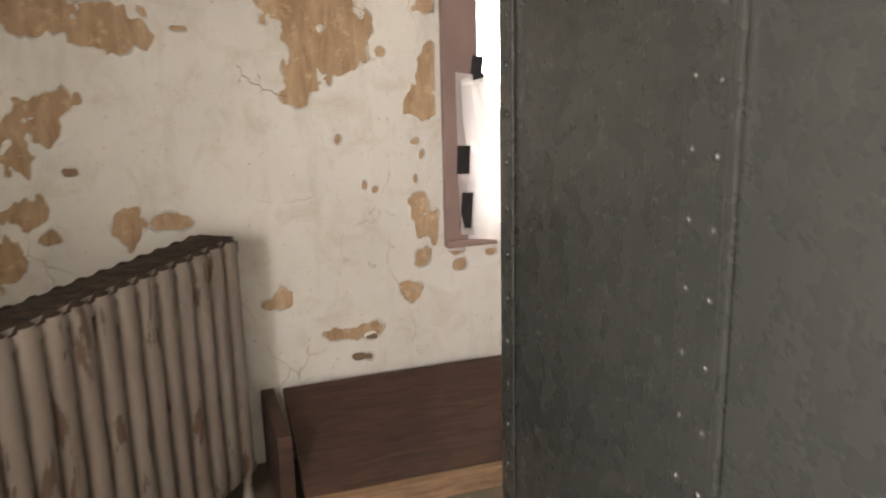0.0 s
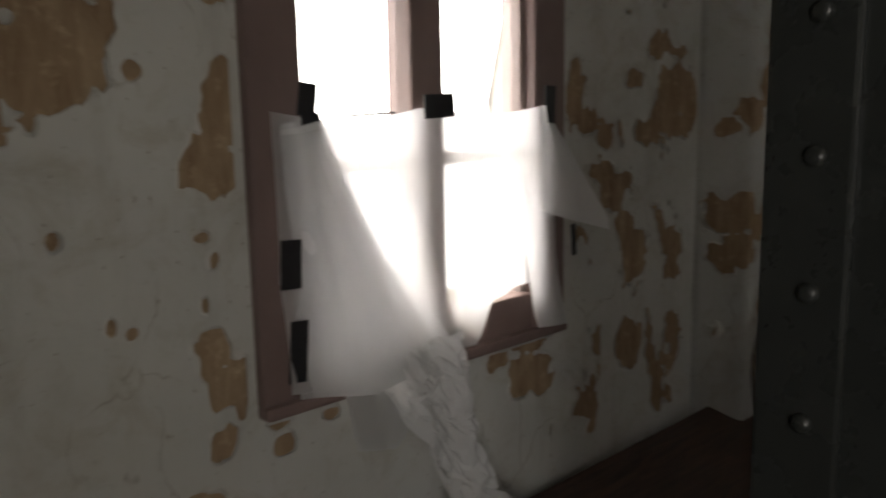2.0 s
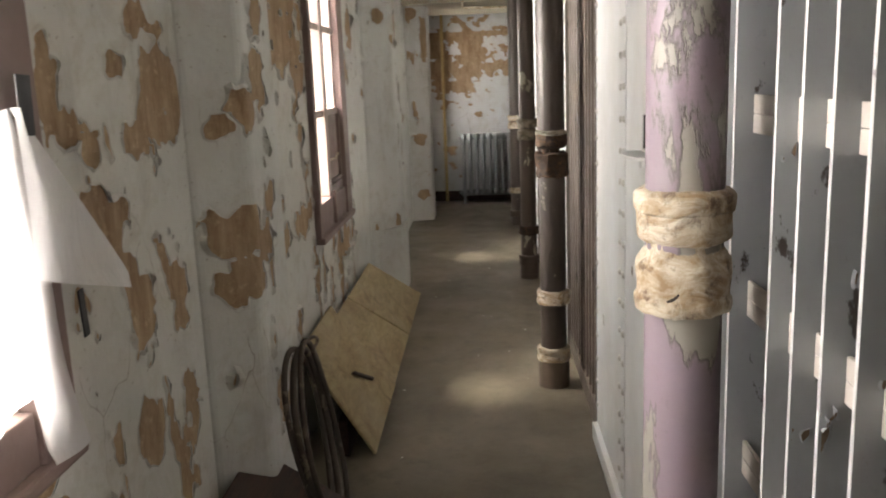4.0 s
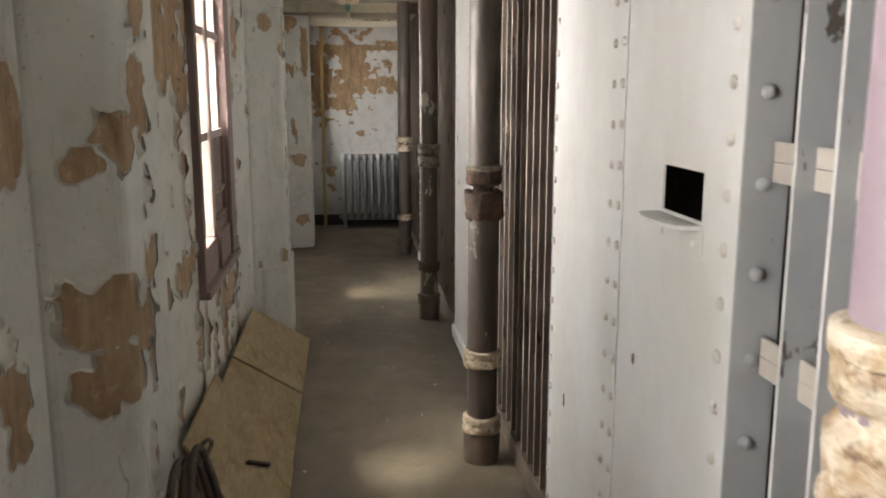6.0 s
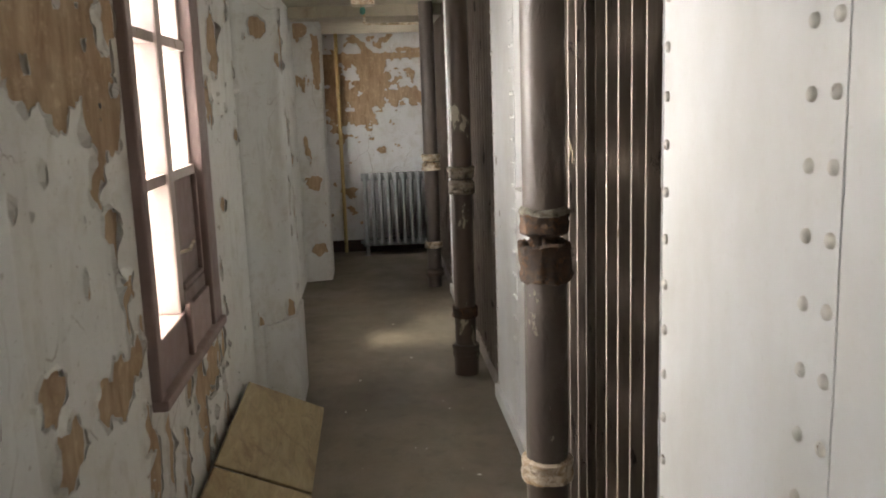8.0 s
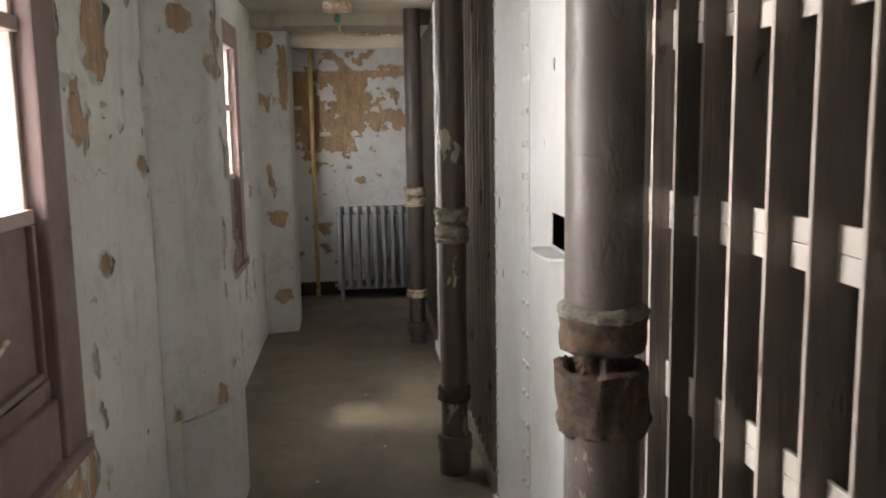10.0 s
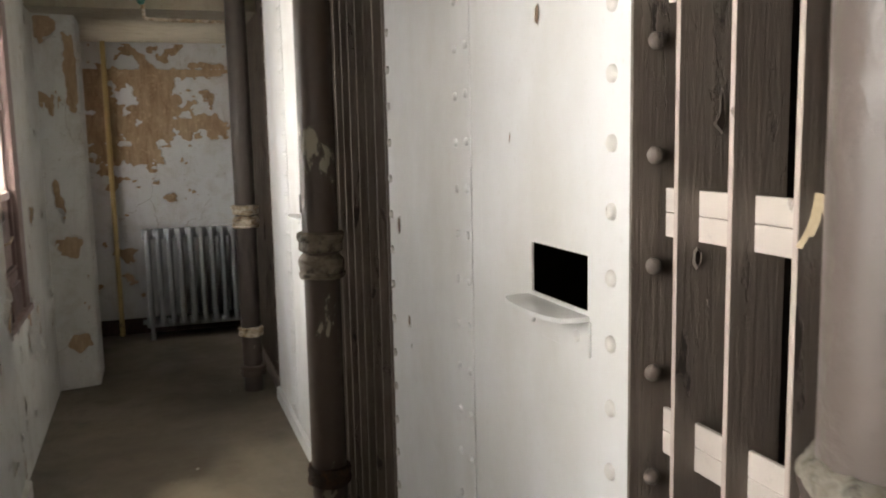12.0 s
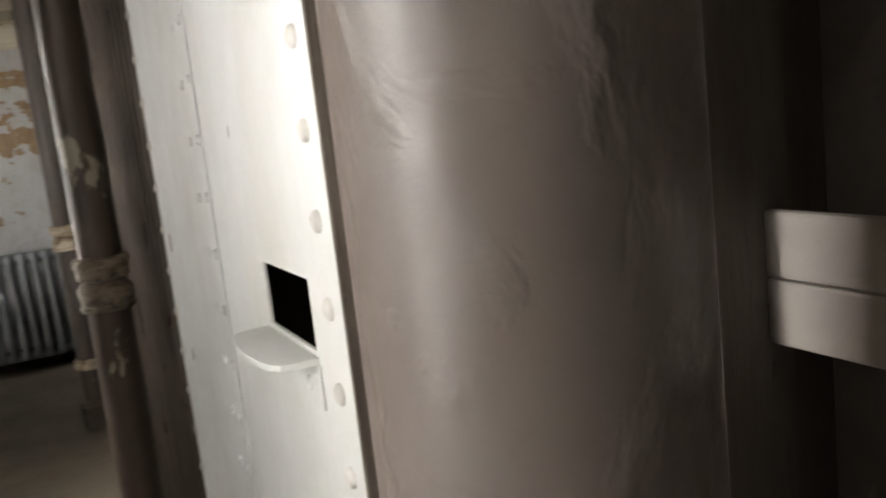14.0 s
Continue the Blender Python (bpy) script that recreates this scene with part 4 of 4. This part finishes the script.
for j in range(25):
    v = j / 24
    row = []
    for i in range(13):
        u = i / 12
        w = 0.27 * min(1.0, v * 1.1) + 0.012
        x = 2.335 + 0.02 * (1 - v) + w * u
        z = 1.56 - 0.31 * v - 0.085 * u * v
        row.append(bm.verts.new((x, SHEET_Y - 0.03 - 0.05 * u * v - 0.012 * math.sin(6 * u + 2 * v), z)))
    rows.append(row)
for a, b in zip(rows, rows[1:]):
    for i in range(12):
        bm.faces.new((a[i], a[i + 1], b[i + 1], b[i]))
setattr_parent(mesh_object("loose_flap", bm, PLASTIC_THICK, None, True), curtain)
# gathered tail that hangs down on to the casing
bm = bmesh.new()
rows = []
for j in range(41):
    v = j / 40
    cx = 1.775 + 0.20 * v + 0.030 * math.sin(6 * v)
    cy = 3.04 - 0.20 * v ** 1.5
    cz = 0.95 - 0.66 * v ** 0.9 if v < 0.86 else 0.95 - 0.66 * 0.86 ** 0.9 - (v - 0.86) * 0.35
    wd = 0.15 - 0.06 * math.sin(math.pi * min(1, v * 1.3)) + 0.10 * max(0, v - 0.75)
    row = []
    for i in range(17):
        u = i / 16 - 0.5
        pl = 0.016 * math.sin(9 * u + 5 * v) + 0.10 * noise.noise(Vector((3.0 * u + 3 * v, 7 * v, 6))) * (0.3 + 0.7 * v) + 0.03 * abs(noise.noise(Vector((9 * u - 4 * v, 13 * v, 2))))
        row.append(bm.verts.new((cx + wd * 2 * u, cy - 0.035 + pl, cz + 0.05 * u + 0.035 * noise.noise(Vector((7 * u, 9 * v, 1))))))
    rows.append(row)
for a, b in zip(rows, rows[1:]):
    for i in range(16):
        bm.faces.new((a[i], a[i + 1], b[i + 1], b[i]))
setattr_parent(mesh_object("gathered_tail", bm, PLASTIC_THICK, None, False), curtain)
for nm, x, z, w, h, tilt in (("tape", 1.512, 1.585, 0.050, 0.075, 8), ("tape", 1.520, 1.528, 0.052, 0.05, -4), ("tape", 1.447, 1.212, 0.055, 0.115, 3), ("tape", 1.457, 1.003, 0.048, 0.148, 5),
                             ("tape", 1.930, 1.565, 0.108, 0.062, -2), ("tape", 2.388, 1.563, 0.048, 0.11, 3), ("tape", 2.508, 1.14, 0.022, 0.10, -4), ("tape", 1.700, 1.548, 0.150, 0.005, -2)):
    t = box(nm, -w / 2, w / 2, -0.002, 0.002, -h / 2, h / 2, TAPE, bevel=0.001)
    t.matrix_world = pose(x, SHEET_Y - 0.034, z, 0, tilt, 0)
    setattr_parent(t, curtain)
tagged(curtain, "torn translucent plastic sheet taped over a window", "plastic sheet")

# ---- end bay fittings ----
tagged(tube("wall_pipe", [(11.90, 2.735, 0.0), (11.90, 2.735, 1.0), (11.90, 2.735, 2.365)], 0.021, SUNLIT_PIPE), "thin vertical pipe on the end wall, coloured gold as if sunlit", "pipe")
sprink = empty("ceiling_pipe", 10.3, 2.3, 2.34)
setattr_parent(tube("pipe_run", [(10.0, 2.42, 2.43), (10.02, 2.42, 2.33), (10.04, 2.42, 2.30), (10.06, 2.38, 2.295), (10.1, 1.95, 2.295), (10.1, 1.85, 2.295)], 0.011, HUB_PAINT), sprink)
v = lathe("valve", [(0.012, -0.03), (0.022, -0.02), (0.026, 0.0), (0.022, 0.02), (0.012, 0.03)], VALVE_GREEN, None, 14)
v.location = (9.98, 2.43, 2.40)
setattr_parent(v, sprink)
tagged(sprink, "thin ceiling pipe with a small green valve", "pipe")
tagged(box("ceiling_lamp", 9.55, 9.75, 2.33, 2.52, CEIL - 0.055, CEIL - 0.002, HUB_PAINT, bevel=0.012), "small cream box lamp fixed to the ceiling, unlit", "ceiling lamp")

# frayed tape on the bars
rib = empty("old_tape", 5.33, 1.762, 1.50)
for xa, za, xb, zb in ((5.332, 1.503, 5.362, 1.440), (5.328, 1.503, 5.312, 1.425), (5.334, 1.500, 5.345, 1.455)):
    bm = bmesh.new()
    for q in range(9):
        t = q / 8
        for s in (-0.005, 0.005):
            bm.verts.new((xa + (xb - xa) * t + s, 1.7625 + 0.004 * math.sin(4 * t + xa * 90), za + (zb - za) * t + 0.15 * s))
    bm.verts.ensure_lookup_table()
    for q in range(8):
        bm.faces.new([bm.verts[k] for k in (2 * q, 2 * q + 1, 2 * q + 3, 2 * q + 2)])
    setattr_parent(mesh_object("strip", bm, OLD_TAPE), rib)
tagged(rib, "frayed strips of old tan tape on a bar", "tape")

# ---- places where the paint has come off ----
CELL = 0.009
spots = []


def spot(x, z, w, h):
    """A bare place in the paint: middle and size on the face."""
    spots.append((x, z, w / 2, h / 2))


def flaked(parent, place, s0, s1, z0, z1, amount=0.0, scale=(6.0, 3.4), curl=1.0, seed=0.0, lean=None, keep_off=None, under=None, rim=None):
    """Bare plaster where paint has gone, with the paint's edges curling off. place(s, z, off): the face's points.
    amount: how readily small flakes come off everywhere; lean(s, z): more or less of it."""
    ns, nz = int((s1 - s0) / CELL) + 1, int((z1 - z0) / CELL) + 1
    f = np.full((ns, nz), -1.0)
    mine = [q for q in spots]
    spots.clear()
    for i in range(ns):
        s = s0 + i * CELL
        near = [q for q in mine if abs(s - q[0]) < q[2] * 1.7 + 0.02]
        for j in range(nz):
            z = z0 + j * CELL
            if keep_off and keep_off(s, z):
                continue
            v = -1.0
            if amount:
                k = amount + (lean(s, z) if lean else 0.0)
                v = (noise.noise(Vector((s * scale[0], z * scale[1], seed))) + 0.55 * noise.noise(Vector((s * scale[0] * 3.1, z * scale[1] * 2.6, seed + 5))) + 0.22 * noise.noise(Vector((s * scale[0] * 9, z * scale[1] * 8, seed + 8))) - 1.0 + k) * 0.05
            if near:
                fine = noise.noise(Vector((s * 12, z * 10, 3 + seed))) * 0.036 + noise.noise(Vector((s * 34, z * 27, seed))) * 0.020 + noise.noise(Vector((s * 90, z * 70, seed))) * 0.006
                for cx, cz, rx, rz in near:
                    r = min(rx, rz)
                    d = math.hypot((s - cx) / rx, (z - cz) / rz)
                    if d < 2:
                        hole = 0.30 * max(0.0, noise.noise(Vector((s * 15, z * 12, 20 + seed))) - 0.30) if r > 0.06 else 0.0
                        v = max(v, (1 - d) * r + fine * min(1.0, r / 0.045) - hole)
            f[i, j] = v
    gs, gz = np.gradient(f)
    verts, faces, mats = [], [], []

    def lip(p, gi, gj):
        g = Vector((gs[gi, gj], gz[gi, gj]))
        g = g.normalized() if g.length > 1e-9 else Vector((0, 1))
        n = 0.5 + noise.noise(Vector((p[0] * 16, p[1] * 16, 9 + seed)))
        n = max(0.0, n) ** 2
        e, up = 0.003 + 0.011 * n * curl, 0.003 + 0.010 * n * curl
        return place(p[0], p[1], up), place(p[0] - g.x * e, p[1] - g.y * e, 0.0012)

    for i in range(ns - 1):
        for j in range(nz - 1):
            c = ((i, j), (i + 1, j), (i + 1, j + 1), (i, j + 1))
            vals = [f[q] for q in c]
            if max(vals) <= 0:
                continue
            poly, cuts = [], []
            for k in range(4):
                a, q = c[k], c[(k + 1) % 4]
                va, vq = vals[k], vals[(k + 1) % 4]
                if va > 0:
                    poly.append((s0 + a[0] * CELL, z0 + a[1] * CELL))
                if (va > 0) != (vq > 0):
                    t = min(0.95, max(0.05, va / (va - vq)))
                    p = (s0 + (a[0] + (q[0] - a[0]) * t) * CELL, z0 + (a[1] + (q[1] - a[1]) * t) * CELL)
                    poly.append(p)
                    cuts.append((p, *(a if va > vq else q)))
            n0 = len(verts)
            verts += [place(*p, 0.0022) for p in poly]
            faces.append(tuple(range(n0, n0 + len(poly)))), mats.append(0)
            if len(cuts) == 2:
                (a1, a2), (b1, b2) = lip(*cuts[0]), lip(*cuts[1])
                n0 = len(verts)
                verts += [a1, b1, b2, a2]
                faces.append((n0, n0 + 1, n0 + 2, n0 + 3)), mats.append(1)
    me = bpy.data.meshes.new("bare_plaster")
    me.from_pydata([tuple(v) for v in verts], [], faces)
    me.materials.append(under or PLASTER), me.materials.append((rim or PAINT_EDGE))
    me.polygons.foreach_set("material_index", mats)
    me.update()
    ob = new("bare_plaster", me)
    ob["kind"] = "stuff"
    return setattr_parent(ob, parent)


def on_wall(y):
    return lambda s, z, off: (s, y - off, z)


def on_pier(x0, x1, y_wall, y_front, slope):
    """Points on a pier's slanted side (s from 0) and then its front."""
    side = math.hypot(slope, y_wall - y_front)
    nx, ny = -(y_wall - y_front) / side, -slope / side

    def place(s, z, off):
        if s < side:
            t = s / side
            return (x0 + slope * t + nx * off, y_wall - (y_wall - y_front) * t + ny * off, z)
        return (x0 + slope + s - side, y_front - off, z)
    return place


spot(0.91, 1.75, 0.33, 0.33)
spot(0.84, 1.58, 0.18, 0.19)
spot(0.78, 1.49, 0.11, 0.07), spot(0.80, 1.83, 0.24, 0.16), spot(1.03, 1.72, 0.14, 0.22), spot(0.97, 1.60, 0.16, 0.12)
spot(1.33, 1.83, 0.11, 0.09)
spot(1.33, 1.57, 0.11, 0.21)
spot(1.30, 1.44, 0.17, 0.14)
spot(1.13, 1.65, 0.05, 0.04)
spot(0.95, 1.32, 0.03, 0.04)
spot(1.05, 1.13, 0.03, 0.05)
spot(1.09, 1.11, 0.03, 0.03)
spot(1.26, 1.29, 0.04, 0.03)
spot(1.29, 1.24, 0.03, 0.04)
spot(1.26, 1.14, 0.02, 0.04)
spot(1.27, 1.02, 0.08, 0.11)
spot(1.32, 0.94, 0.13, 0.13)
spot(1.28, 0.80, 0.07, 0.08)
spot(1.44, 0.76, 0.07, 0.05)
spot(1.22, 0.67, 0.09, 0.09)
spot(0.69, 0.70, 0.08, 0.08)
spot(0.64, 0.68, 0.07, 0.05)
spot(1.03, 0.51, 0.12, 0.08)
spot(0.91, 0.52, 0.10, 0.05)
spot(0.40, 1.75, 0.07, 0.03)
spot(0.70, 1.86, 0.07, 0.07)
spot(1.43, 0.83, 0.06, 0.05)
spot(1.59, 0.80, 0.06, 0.04)
spot(0.17, 1.76, 0.26, 0.18), spot(-0.06, 1.83, 0.24, 0.18), spot(-0.09, 1.50, 0.22, 0.09), spot(-0.09, 1.41, 0.12, 0.11), spot(-0.20, 1.36, 0.13, 0.20)
spot(-0.19, 1.12, 0.16, 0.12), spot(0.16, 1.04, 0.11, 0.16), spot(0.32, 1.05, 0.20, 0.05), spot(-0.12, 1.03, 0.07, 0.06), spot(-0.27, 0.96, 0.12, 0.20), spot(0.03, 1.51, 0.04, 0.05)
spot(2.59, 1.60, 0.11, 0.22), spot(2.66, 1.50, 0.15, 0.10), spot(2.76, 1.46, 0.13, 0.09)
spot(2.94, 1.65, 0.12, 0.07), spot(3.10, 1.77, 0.14, 0.11), spot(3.20, 1.68, 0.20, 0.17), spot(3.24, 1.56, 0.28, 0.24), spot(3.05, 1.46, 0.16, 0.10), spot(3.14, 1.50, 0.20, 0.12)
spot(2.83, 1.26, 0.24, 0.14), spot(2.74, 1.33, 0.14, 0.08), spot(2.95, 1.03, 0.18, 0.22), spot(2.90, 1.13, 0.14, 0.10), spot(3.21, 1.00, 0.14, 0.24)
spot(2.38, 0.71, 0.24, 0.15), spot(2.21, 0.79, 0.13, 0.05), spot(2.39, 0.82, 0.19, 0.06), spot(2.68, 0.53, 0.15, 0.10), spot(2.93, 0.70, 0.18, 0.19), spot(3.22, 0.63, 0.15, 0.24), spot(2.06, 0.82, 0.07, 0.05)
flaked(wall_bay_1, on_wall(YA), -0.6, 3.37, 0.36, 2.44, 0.30, (5.0, 3.2), 0.8, 1.0, lambda s, z: 0.22 if s > 2.5 else -0.25,
       lambda s, z: 1.36 < s < 2.53 and z > 0.82)
spot(3.65, 0.51, 0.32, 0.20)
spot(4.39, 1.80, 0.66, 0.33), spot(4.52, 1.98, 0.40, 0.30), spot(4.62, 1.66, 0.12, 0.16)
spot(4.00, 1.33, 0.09, 0.09), spot(4.20, 1.10, 0.15, 0.085), spot(4.14, 1.13, 0.06, 0.05), spot(3.93, 1.13, 0.05, 0.10), spot(4.24, 0.95, 0.17, 0.12), spot(4.28, 1.0, 0.07, 0.07)
spot(3.95, 1.02, 0.08, 0.10), spot(4.02, 0.95, 0.08, 0.08), spot(4.07, 0.85, 0.04, 0.08), spot(4.65, 1.38, 0.09, 0.08), spot(4.67, 1.29, 0.035, 0.14), spot(4.715, 1.06, 0.04, 0.30)
spot(4.27, 1.53, 0.018, 0.035), spot(4.11, 1.48, 0.014, 0.035), spot(4.82, 0.68, 0.13, 0.28), spot(5.49, 0.67, 0.18, 0.28), spot(6.04, 1.67, 0.10, 0.20), spot(5.20, 0.56, 0.08, 0.23)
spot(4.67, 1.66, 0.32, 0.24), spot(4.80, 1.89, 0.14, 0.10), spot(4.59, 1.48, 0.13, 0.13), spot(4.74, 1.19, 0.14, 0.08), spot(4.59, 0.98, 0.28, 0.16), spot(4.75, 1.01, 0.13, 0.09), spot(4.45, 1.27, 0.03, 0.07)
spot(4.40, 1.66, 0.17, 0.10), spot(5.80, 0.68, 0.20, 0.15), spot(4.4, 0.55, 0.10, 0.14)
spot(5.67, 0.69, 0.29, 0.19)
spot(5.44, 0.65, 0.16, 0.16)
spot(6.25, 1.89, 0.26, 0.26)
spot(6.70, 1.51, 0.17, 0.05)
spot(6.20, 1.24, 0.11, 0.06)
spot(5.0, 0.62, 0.07, 0.24), spot(5.95, 0.70, 0.08, 0.22), spot(5.90, 2.0, 0.07, 0.5)
flaked(wall_bay_2, on_wall(YB), 3.91, 6.79, 0.03, 2.44, 0.46, (7.0, 3.4), 1.5, 7.0, lambda s, z: -0.45 if s < 4.72 else -0.22 if s > 6.1 and z < 1.6 else 0.0,
       lambda s, z: 4.85 < s < 5.87 and z > 0.80)
spot(8.0, 1.55, 0.06, 0.5), spot(7.9, 0.5, 0.09, 0.25), spot(9.3, 0.75, 0.12, 0.2), spot(9.7, 1.2, 0.15, 0.1)
flaked(wall_bay_3, on_wall(YC), 7.46, 10.39, 0.03, 2.44, 0.34, (7.0, 3.0), 1.2, 11.0, None, lambda s, z: 8.15 < s < 9.17 and z > 0.76)
spot(0.13, 1.13, 0.24, 0.18), spot(0.15, 0.98, 0.20, 0.16), spot(0.28, 1.07, 0.16, 0.12), spot(0.12, 1.46, 0.18, 0.07), spot(0.22, 1.52, 0.16, 0.14), spot(0.34, 1.60, 0.20, 0.22)
spot(0.36, 0.50, 0.12, 0.22), spot(0.40, 1.20, 0.10, 0.14), spot(0.38, 1.82, 0.14, 0.25), spot(0.30, 0.75, 0.05, 0.18)
flaked(pier_1, on_pier(3.38, 3.90, YA, 2.97, 0.13), 0.01, 0.58, 0.03, 2.44, 0.40, (7.0, 3.2), 1.4, 17.0, lambda s, z: 0.14 if s > 0.22 else -0.15)
spot(0.17, 2.02, 0.13, 0.12), spot(0.29, 0.56, 0.06, 0.10), spot(0.45, 1.95, 0.10, 0.3)
flaked(pier_2, on_pier(6.80, 7.45, YB, 2.87, 0.26), 0.01, 0.70, 0.53, 2.44, 0.32, (7.0, 3.0), 1.2, 23.0, lambda s, z: 0.16 if s > 0.34 else -0.1)
spot(0.12, 0.93, 0.16, 0.12), spot(0.14, 0.30, 0.17, 0.10), spot(0.20, 2.05, 0.07, 0.55), spot(0.05, 2.3, 0.12, 0.2)
flaked(pier_3, on_pier(10.40, 10.90, YC, 2.83, 0.06), 0.01, 0.50, 0.03, 2.36, 0.34, (7.0, 3.0), 1.1, 29.0)
flaked(wall_east, lambda s, z, off: (11.95 - off, s, z), 1.55, 3.06, 0.05, 2.36, 0.43, (3.6, 5.0), 0.8, 31.0,
       lambda s, z: 0.80 * min(1.0, max(0.0, (z - 1.05) / 0.55)) - 0.40 * (z > 2.15) + 0.55 * min(0.6, s - 2.45) * (z < 2.1))


# narrow dark splits where the paint stands off the wall
flaked(wall_bay_2, lambda s, z, off: (s, YB - 0.0015 - off, z), 3.91, 6.79, 0.3, 2.44, 0.13, (24.0, 7.5), 1.0, 41.0, lambda s, z: -0.05 if s < 4.7 else 0.05 if z < 0.86 else 0.0,
       lambda s, z: 4.85 < s < 5.87 and z > 0.80, DARK_PLASTER)
flaked(pier_1, on_pier(3.38, 3.90, YA - 0.0015, 2.9685, 0.13), 0.2, 0.58, 0.1, 2.44, 0.16, (22.0, 7.0), 1.0, 43.0, None, None, DARK_PLASTER)
flaked(pier_2, on_pier(6.80, 7.45, YB - 0.0015, 2.8685, 0.26), 0.02, 0.70, 0.54, 2.44, 0.10, (22.0, 7.0), 1.0, 47.0, lambda s, z: 0.10 if s > 0.33 else 0.0, None, DARK_PLASTER)
flaked(wall_bay_1, lambda s, z, off: (s, YA - 0.0015 - off, z), 2.45, 3.37, 0.4, 2.44, 0.10, (20.0, 7.0), 1.0, 53.0, None, None, DARK_PLASTER)

# chips and rust marks in the white plates
for panel, x, z in ((panel_b, 6.02, 1.785), (panel_b, 6.87, 1.05), (panel_b, 6.86, 0.985), (panel_b, 6.95, 1.32), (panel_a, 4.20, 0.60), (panel_a, 3.55, 0.95)):
    spot(x, z, 0.016, 0.040)
    flaked(panel, on_wall(YP + 0.0032), x - 0.04, x + 0.04, z - 0.05, z + 0.05, 0.0, (6.0, 3.4), 0.6, x, None, None, DARK_PLASTER)

# torn paint on the brown bars
for face, marks in ((5.3672, ((1.703, 1.312, 0.040, 0.040), (1.69, 1.322, 0.03, 0.016), (1.70, 1.55, 0.008, 0.012))),
                    (5.5982, ((1.689, 1.61, 0.012, 0.09), (1.694, 1.585, 0.018, 0.03), (1.687, 1.69, 0.008, 0.06), (1.725, 1.395, 0.016, 0.030), (1.71, 1.33, 0.005, 0.012)))):
    for m in marks:
        spot(*m)
    flaked(screen_b, lambda s, z, off, face=face: (face - off * 0.8, s, z), 1.664, 1.757, 1.24, 1.76, 0.0, (6.0, 3.4), 0.3, face * 7, None, None, DARK_INSIDE, BROWN_BAR)

# torn paint on the pale grey bars
for k in range(5):
    face = 2.287 - 0.1155 * k - 0.0048
    flaked(screen_a, lambda s, z, off, face=face: (face - off * 0.9, s, z), 1.674, 1.7565, 0.20, 2.40, 0.36, (21.0, 9.0), 0.35, 70.0 + 3.7 * k, None, None, DARK_PLASTER, GREY_BAR)

# paint chips that have dropped on the floor
chips_verts, chips_faces = [], []
rnd = random.Random(5)
for i in range(20):
    x, y = rnd.uniform(2.9, 10.2), rnd.choice((rnd.uniform(2.1, 2.7), rnd.uniform(1.98, 2.1)))
    r, a0, n0 = rnd.uniform(0.004, 0.013), rnd.uniform(0, 6), len(chips_verts)
    for k in range(5):
        q = r * rnd.uniform(0.5, 1.2)
        chips_verts.append((x + q * math.cos(a0 + k * 1.25), y + q * math.sin(a0 + k * 1.25), 0.0015 + rnd.uniform(0, 0.004)))
    chips_faces.append(tuple(range(n0, n0 + 5)))
me = bpy.data.meshes.new("paint_chips")
me.from_pydata(chips_verts, [], chips_faces)
me.materials.append(PAINT_EDGE)
tagged(new("paint_chips", me), "small white paint chips scattered on the floor", "paint chips", kind="stuff")

# branching crack and a plaster lump by the large bare patch
crack = bmesh.new()
for path in (((0.585, 1.615), (0.60, 1.60), (0.603, 1.578), (0.625, 1.565), (0.632, 1.548), (0.662, 1.54), (0.675, 1.522), (0.705, 1.518), (0.725, 1.50), (0.765, 1.492)),
             ((0.603, 1.578), (0.59, 1.565), (0.596, 1.55)), ((0.662, 1.54), (0.668, 1.565), (0.66, 1.58)), ((0.675, 1.522), (0.66, 1.508))):
    for (xa, za), (xb, zb) in zip(path, path[1:]):
        w = 0.0016
        crack.faces.new([crack.verts.new((x, YA - 0.0042, z)) for x, z in ((xa, za - w), (xb, zb - w), (xb + w, zb + w), (xa + w, za + w))])
setattr_parent(mesh_object("crack", crack, DARK_PLASTER), wall_bay_1)
spot(1.05, 0.49, 0.05, 0.03), spot(0.98, 0.41, 0.09, 0.045), spot(-0.02, 1.26, 0.07, 0.04)
flaked(wall_bay_1, lambda s, z, off: (s, YA - 0.004 - off, z), -0.1, 1.15, 0.36, 1.32, 0.0, (6.0, 3.4), 1.0, 67.0, None, None, DARK_PLASTER)
lump = lathe("plaster_lump", [(0.016, 0.0), (0.014, 0.006), (0.006, 0.010)], PAINT_EDGE, None, 10, 0.1)
lump.matrix_world = pose(0.905, YA - 0.002, 1.74, 90, 0, 0)
setattr_parent(lump, wall_bay_1)
